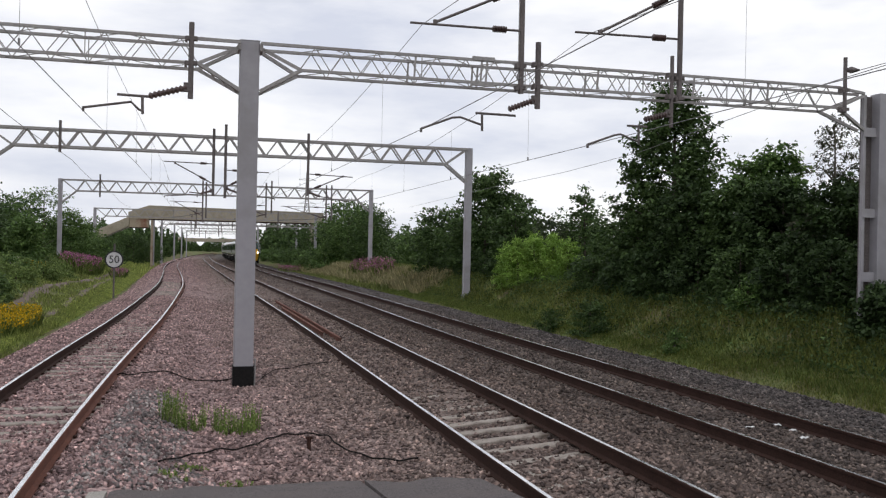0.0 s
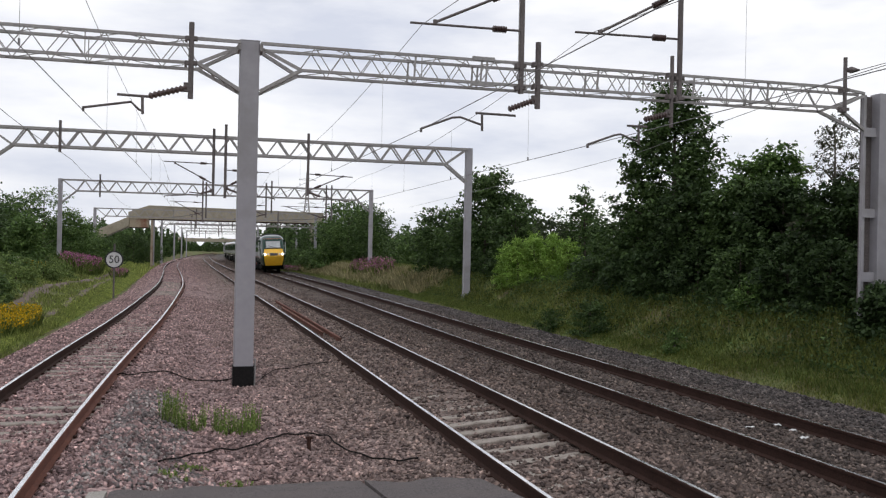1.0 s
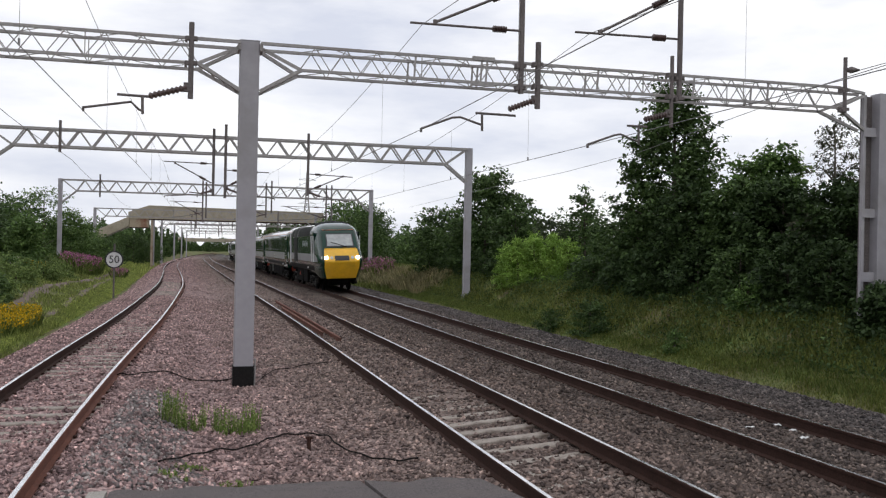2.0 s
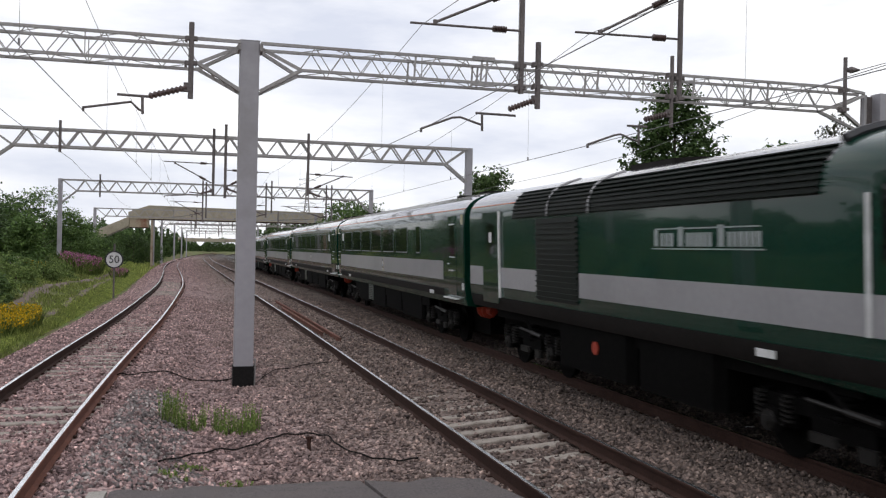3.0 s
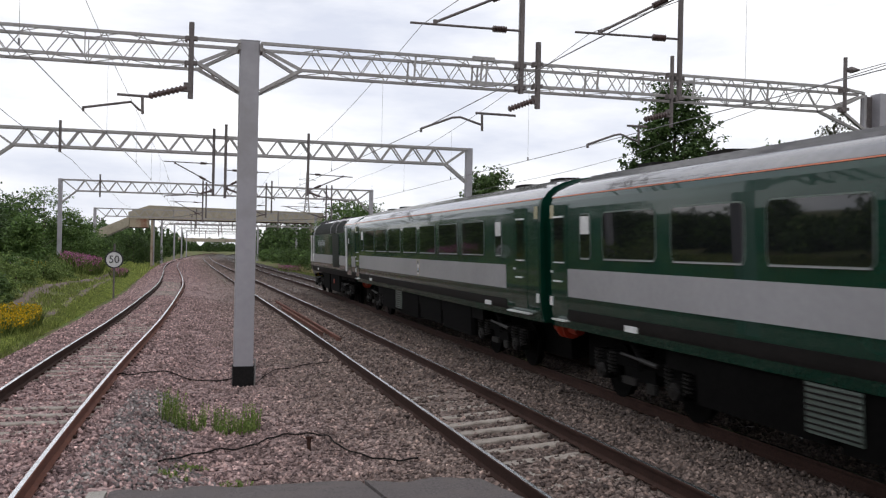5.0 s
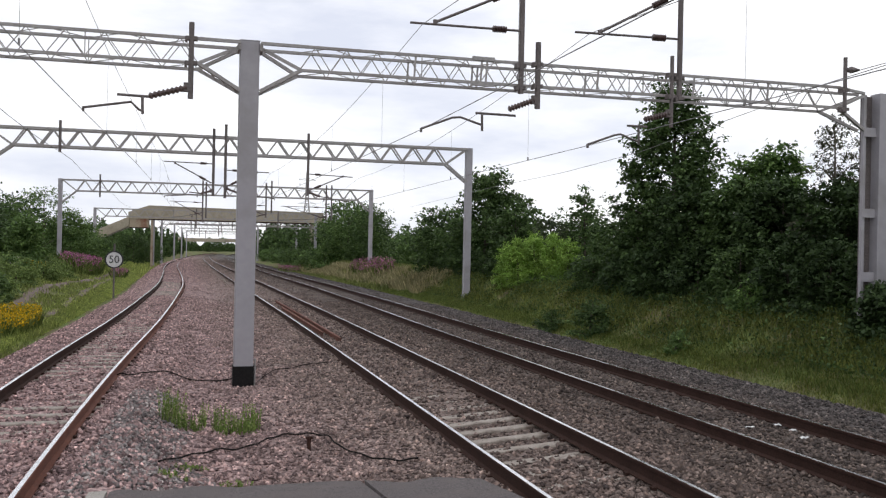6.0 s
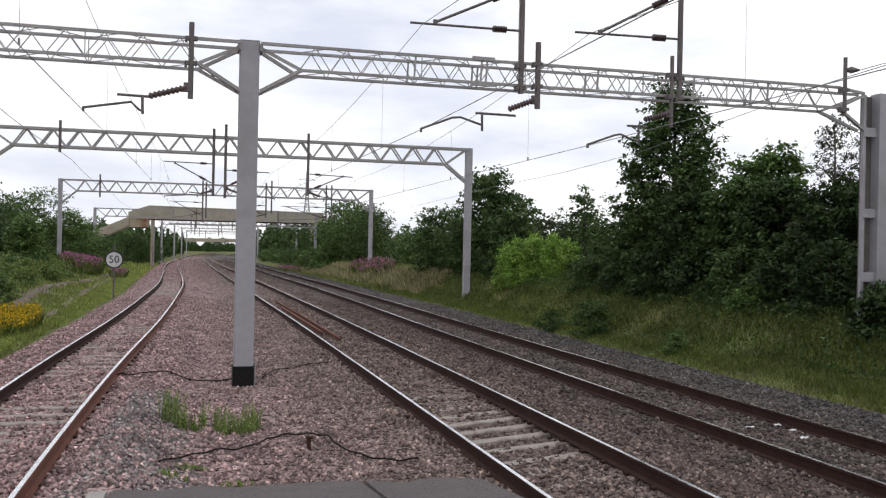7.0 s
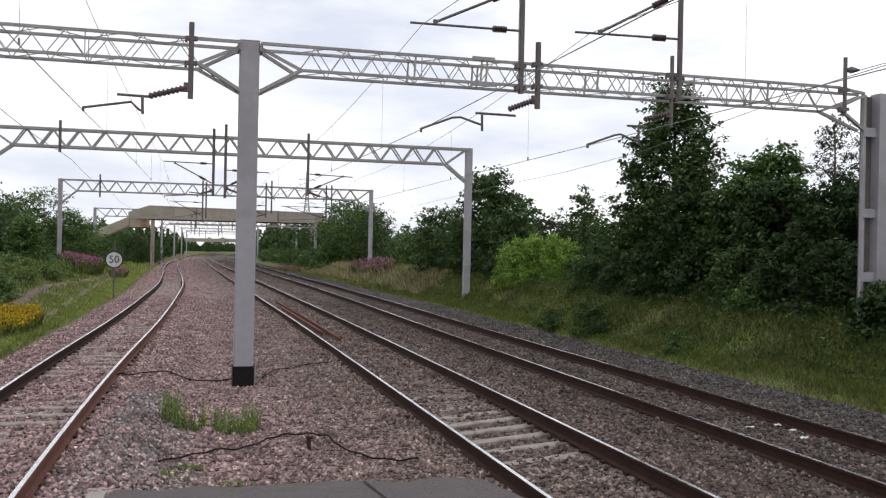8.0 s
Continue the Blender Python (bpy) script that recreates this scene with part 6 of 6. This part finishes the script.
xx, yy = scatter(16000, 13.9, 16.6, 58, 125, 1.0, 0.2)
blades("dry_grass", "pale dry seeding grass along the bank", DRYGRASS, (xx, yy), 35, 0.25, 0.75, 0.010)
xx, yy = scatter(26000, 12.9, 18.5, 66, 150, 1.2)
blades("bank_grass", "distant green grass on the bank", GRASS_LIGHT, (xx, yy), 44, 0.15, 0.5, 0.012)
xx, yy = scatter(14000, -14, -4.2, 90, 170, 1.2)
blades("meadow_grass", "distant green grass by the slow line", MEADOW, (xx, yy), 45, 0.15, 0.5, 0.012)


def flower_patch(name, label, mat, cx, cy, rx, ry, n, h0, h1, seed, size=0.07):
    r = np.random.default_rng(seed)
    a, q = r.uniform(0, 2 * math.pi, n), np.sqrt(r.uniform(0, 1, n))
    x, y = cx + rx * q * np.cos(a), cy + ry * q * np.sin(a)
    blades("flower_stems", "green stems of the " + name.replace("_", " "), GRASS, (x[: n // 2], y[: n // 2]), seed + 1, h0, h1, 0.012, "wildflowers")
    z = np.array([ground_z(u, w) for u, w in zip(x, y)]) + r.uniform(h0, h1, n)
    v, f = leaf_cards(r, np.stack([x, y, z], 1), size)
    tagged(new(name, fast_mesh(name, v, f, mat)), label, "wildflowers", kind="stuff")


flower_patch("yellow_flowers", "patch of yellow flowering ragwort in the grass", YELLOWFLOWER, -5.75, 33.2, 1.0, 4.2, 3600, 0.2, 0.55, 51, 0.075)
flower_patch("yellow_flowers", "scattered yellow flowers among rough grass", YELLOWFLOWER, -10.5, 66, 1.6, 6, 350, 0.3, 0.8, 52, 0.08)
flower_patch("pink_flowers", "tall pink fireweed standing in the meadow", PINKFLOWER, -8.4, 82, 1.5, 7, 2400, 0.5, 1.45, 53, 0.13)
flower_patch("pink_flowers", "pink fireweed along the top of the bank", PINKFLOWER, 16.0, 84, 0.9, 10, 1500, 0.4, 1.1, 54, 0.13)
flower_patch("pink_flowers", "distant pink fireweed on the bank", PINKFLOWER, 13.0, 126, 1.2, 9, 500, 0.4, 1.0, 55, 0.16)
flower_patch("pink_flowers", "pink fireweed near the speed sign", PINKFLOWER, -5.6, 84, 0.7, 4, 400, 0.3, 0.9, 56, 0.12)

# weeds in the ballast beside the mast
WEED = leaf_mat("fresh_weed_green", (0.11, 0.18, 0.045), (0.22, 0.30, 0.09))


def weed_clump(x, y, r, n, h, seed):
    q = np.random.default_rng(seed)
    a, d = q.uniform(0, 2 * math.pi, n), np.sqrt(q.uniform(0, 1, n)) * r
    px, py = x + d * np.cos(a), y + d * np.sin(a) * 0.7
    t = thing("weed_clump", "clump of thin green weeds growing through ballast", "weeds", "weeds in the ballast")
    st = Build()
    cen = []
    for i in range(n):
        hh = h * q.uniform(0.45, 1.1)
        b0 = Vector((px[i], py[i], ballast_z(px[i], py[i]) - 0.01))
        tip = b0 + Vector((q.normal(0, 0.09) * hh, q.normal(0, 0.09) * hh, hh))
        st.tube([b0, b0.lerp(tip, 0.6), tip], [0.004, 0.003, 0.001], 4, caps=False)
        for k in range(6):
            cen.append(b0.lerp(tip, 0.25 + 0.75 * k / 6) + Vector((q.normal(0, 0.012), q.normal(0, 0.012), 0)))
    ob = part("stem", st, WEED, t)
    ob["kind"] = "stuff"
    v, f = leaf_cards(q, np.array([tuple(c) for c in cen]), 0.042, -1.2)
    lf = new("leaves", fast_mesh("leaves", v, f, WEED))
    lf.parent = t
    lf["kind"] = "stuff"


for i, (x, y, r, n, h) in enumerate(((-0.20, 15.0, 0.17, 60, 0.55), (-0.05, 14.7, 0.10, 24, 0.42), (0.17, 14.8, 0.13, 26, 0.36), (0.28, 15.2, 0.08, 14, 0.42), (0.53, 14.8, 0.16, 34, 0.42), (0.85, 14.6, 0.20, 50, 0.36), (1.0, 14.9, 0.14, 40, 0.46), (0.66, 14.6, 0.2, 30, 0.24), (0.62, 11.4, 0.2, 20, 0.10), (0.1, 12.3, 0.2, 16, 0.10), (-0.1, 11.7, 0.2, 20, 0.12))):
    weed_clump(x, y, r, n, h, 300 + i)

# ---- cables, stub post, spare rails and litter on the ballast ----
def ground_cable(points, label, r=0.012):
    t = thing("ground_cable", label, "cable", "cables on the ballast")
    xs_ = [(i, p[0]) for i, p in enumerate(points)]
    ys_ = [(i, p[1]) for i, p in enumerate(points)]
    n = (len(points) - 1) * 5
    pts_ = []
    for k in range(n + 1):
        u = k / 5
        x, y = spline(u, xs_), spline(u, ys_)
        pts_.append((x, y, ballast_z(x, y) + 0.05 + 0.012 * math.sin(k * 1.3)))
    part("sheath", Build().tube(pts_, r, 6), BLACKCABLE, t)


ground_cable([(-0.3, 12.2), (0.04, 12.88), (0.41, 13.27), (0.8, 13.36), (1.15, 13.89), (1.43, 14.22), (1.81, 14.24), (2.08, 14.02), (2.14, 13.32), (2.34, 12.62), (2.63, 12.15), (2.98, 11.99)], "black cable snaking over the ballast")
ground_cable([(-1.30, 19.5), (-0.94, 19.36), (-0.42, 19.92), (0.25, 20.0), (0.95, 20.3)], "thin black cable running to the mast foot", 0.012)
ground_cable([(1.45, 19.8), (1.9, 21.5), (2.5, 21.9), (3.2, 22.0)], "thin black cable between mast and fast line", 0.01)
t = thing("stub_post", "short rusty iron stub in the ballast", "post")
b = Build().tube([(1.70, 13.25, -0.5), (1.70, 13.25, -0.13)], 0.03, 8)
b.box((1.70, 13.25, -0.13), (0.10, 0.08, 0.03), bevel=0.01)
part("stub", b, RUST, t)
for off, y0, y1 in ((-0.18, 26.4, 45.0), (-0.42, 28.3, 40.0)):
    t = thing("spare_rail", "rusty spare rail lying between the running rails", "rail", "spare rails")
    b = Build()
    rail_mesh(b, c_up, off, 0.0, y0, y1)
    b.m = [0] * len(b.m)
    part("bar", b, RUST_ORANGE, t)
rl = random.Random(9)
for i, (x, y) in enumerate(((8.95, 12.4), (9.0, 12.9), (8.75, 11.9), (8.5, 12.9))):
    t = thing("paper_scrap", "pale scrap of litter on the ballast", "litter", "litter in the track")
    bq = Build()
    bq.grid([[(x + 0.04 * u + 0.02 * rl.random(), y + 0.05 * w_, ballast_z(x, y) + 0.03 + 0.03 * rl.random()) for u in range(4)] for w_ in range(3)])
    part("sheet", bq, WHITE, t)

# ---- loose stones of the ballast ----
def stones(name, n, x0f, x1f, y0, y1, size, seed, power, label, mat=BALLAST):
    r = np.random.default_rng(seed)
    y = y0 + (y1 - y0) * r.uniform(0, 1, n) ** power
    yk = np.linspace(y0, y1, 160)
    xk = np.linspace(-8.0, 15.5, 236)
    zz = np.array([[ballast_z(a, b_) for a in xk] for b_ in yk])
    lo, hi = np.interp(y, yk, [x0f(v_) for v_ in yk]), np.interp(y, yk, [x1f(v_) for v_ in yk])
    x = lo + (hi - lo) * r.uniform(0, 1, n)
    keep = np.ones(n, bool)
    for line in (c_slow, c_up, c_down):
        c = np.interp(y, yk, [line(v_) for v_ in yk])
        keep &= np.abs(np.abs(x - c) - GAUGE / 2) > 0.085
    for line, share, yend in ((c_up, 0.42, 17.5), (c_slow, 0.30, 30.0)):
        c = np.interp(y, yk, [line(v_) for v_ in yk])
        keep &= ~((np.abs(x - c) < 0.66) & (y < yend) & (r.uniform(0, 1, n) < share))
    keep &= ~((np.abs(x - 1.15) < 0.25) & (np.abs(y - Y1) < 0.25))
    keep &= ~((y < 10.66) & (x > -1.0) & (x < 3.3))
    x, y = x[keep], y[keep]
    n = len(x)
    fy = np.clip((y - y0) / (y1 - y0) * 159, 0, 158.999)
    fx = np.clip((x + 8.0) / 23.5 * 235, 0, 234.999)
    iy, ix = fy.astype(int), fx.astype(int)
    ty, tx_ = fy - iy, fx - ix
    z = zz[iy, ix] * (1 - ty) * (1 - tx_) + zz[iy + 1, ix] * ty * (1 - tx_) + zz[iy, ix + 1] * (1 - ty) * tx_ + zz[iy + 1, ix + 1] * ty * tx_
    base = np.array([(1, 0, 0), (-1, 0, 0), (0, 1, 0), (0, -1, 0), (0, 0, 1), (0, 0, -1)], float)
    v = base[None] * r.uniform(0.55, 1.25, (n, 6, 1)) + r.normal(0, 0.22, (n, 6, 3))
    s = size * (0.5 + 1.0 * r.uniform(0, 1, (n, 1)) ** 1.6) * np.maximum(1.0, y / 48)[:, None]
    v = v * s[:, :, None] * np.array([1.0, 1.0, 0.75])
    a = r.uniform(0, 2 * math.pi, n)
    ca, sa = np.cos(a)[:, None], np.sin(a)[:, None]
    vx, vy = v[:, :, 0] * ca - v[:, :, 1] * sa, v[:, :, 0] * sa + v[:, :, 1] * ca
    co = np.stack([vx + x[:, None], vy + y[:, None], v[:, :, 2] + (z + s[:, 0] * 0.15)[:, None]], 2).reshape(-1, 3)
    tri = np.array([(0, 2, 4), (2, 1, 4), (1, 3, 4), (3, 0, 4), (2, 0, 5), (1, 2, 5), (3, 1, 5), (0, 3, 5)])
    f = (tri[None] + 6 * np.arange(n)[:, None, None]).reshape(-1, 3)
    ob = new(name, fast_mesh(name, co, f, mat))
    return tagged(ob, label, "ballast", kind="stuff")


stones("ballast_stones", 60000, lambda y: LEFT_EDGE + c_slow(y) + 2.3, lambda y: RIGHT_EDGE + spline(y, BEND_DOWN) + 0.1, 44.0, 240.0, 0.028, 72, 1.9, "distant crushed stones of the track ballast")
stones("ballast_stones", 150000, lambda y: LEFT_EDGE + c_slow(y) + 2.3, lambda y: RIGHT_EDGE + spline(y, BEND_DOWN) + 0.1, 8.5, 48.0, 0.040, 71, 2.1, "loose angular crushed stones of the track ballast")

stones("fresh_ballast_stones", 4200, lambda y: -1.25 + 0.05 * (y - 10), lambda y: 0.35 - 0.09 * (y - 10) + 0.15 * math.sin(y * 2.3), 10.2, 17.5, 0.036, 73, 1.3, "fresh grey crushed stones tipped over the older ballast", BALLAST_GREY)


# ---- movement ----
def front_gap(t):
    """Place along the line of the joint behind the leading power car."""
    return 23.1 - 48.6 * (t - 3.0) + spline(t, [(0.0, -6.0), (0.5, -3.6), (1.0, -2.4), (1.5, -1.0), (2.5, 0.3), (2.75, 0.5), (3.0, 0.1), (3.5, 0.5), (4.0, -0.2), (4.5, 0.45), (5.2, -0.5), (5.75, -1.7), (6.0, -2.8), (6.5, -3.1), (8.0, -3.1)])


def motions():
    tilt = -math.degrees(math.atan2(0.06, GAUGE))
    for ob, back, turned in vehicles:
        rows_ = []
        for k in range(33):
            t_ = k * 0.25
            y = front_gap(t_) + back
            sl = math.degrees(math.atan2(c_down(y + 6) - c_down(y - 6), 12.0))
            rows_.append((t_, pose(c_down(y), y, 0.03 + grade(y), 0, -tilt if turned else tilt, -sl + (180 if turned else 0))))
        walk(ob, rows_)
    # shrubs bow in the wind of the passing train
    gust = [(0.0, 0), (2.5, 0), (3.0, 10), (3.4, 4), (3.9, 9), (4.4, 5), (5.0, 8), (5.6, 8), (6.0, 24), (6.4, 34), (6.8, 20), (7.2, 4), (7.6, -3), (8.0, 0)]
    for ob, k in zip(shrubs, (0.5, 0.4, 1.0, 0.35)):
        p = ob.matrix_basis.translation.copy()
        walk(ob, [(t_, pose(p.x, p.y, p.z, a * k, 0, 0)) for t_, a in gust])


motions()
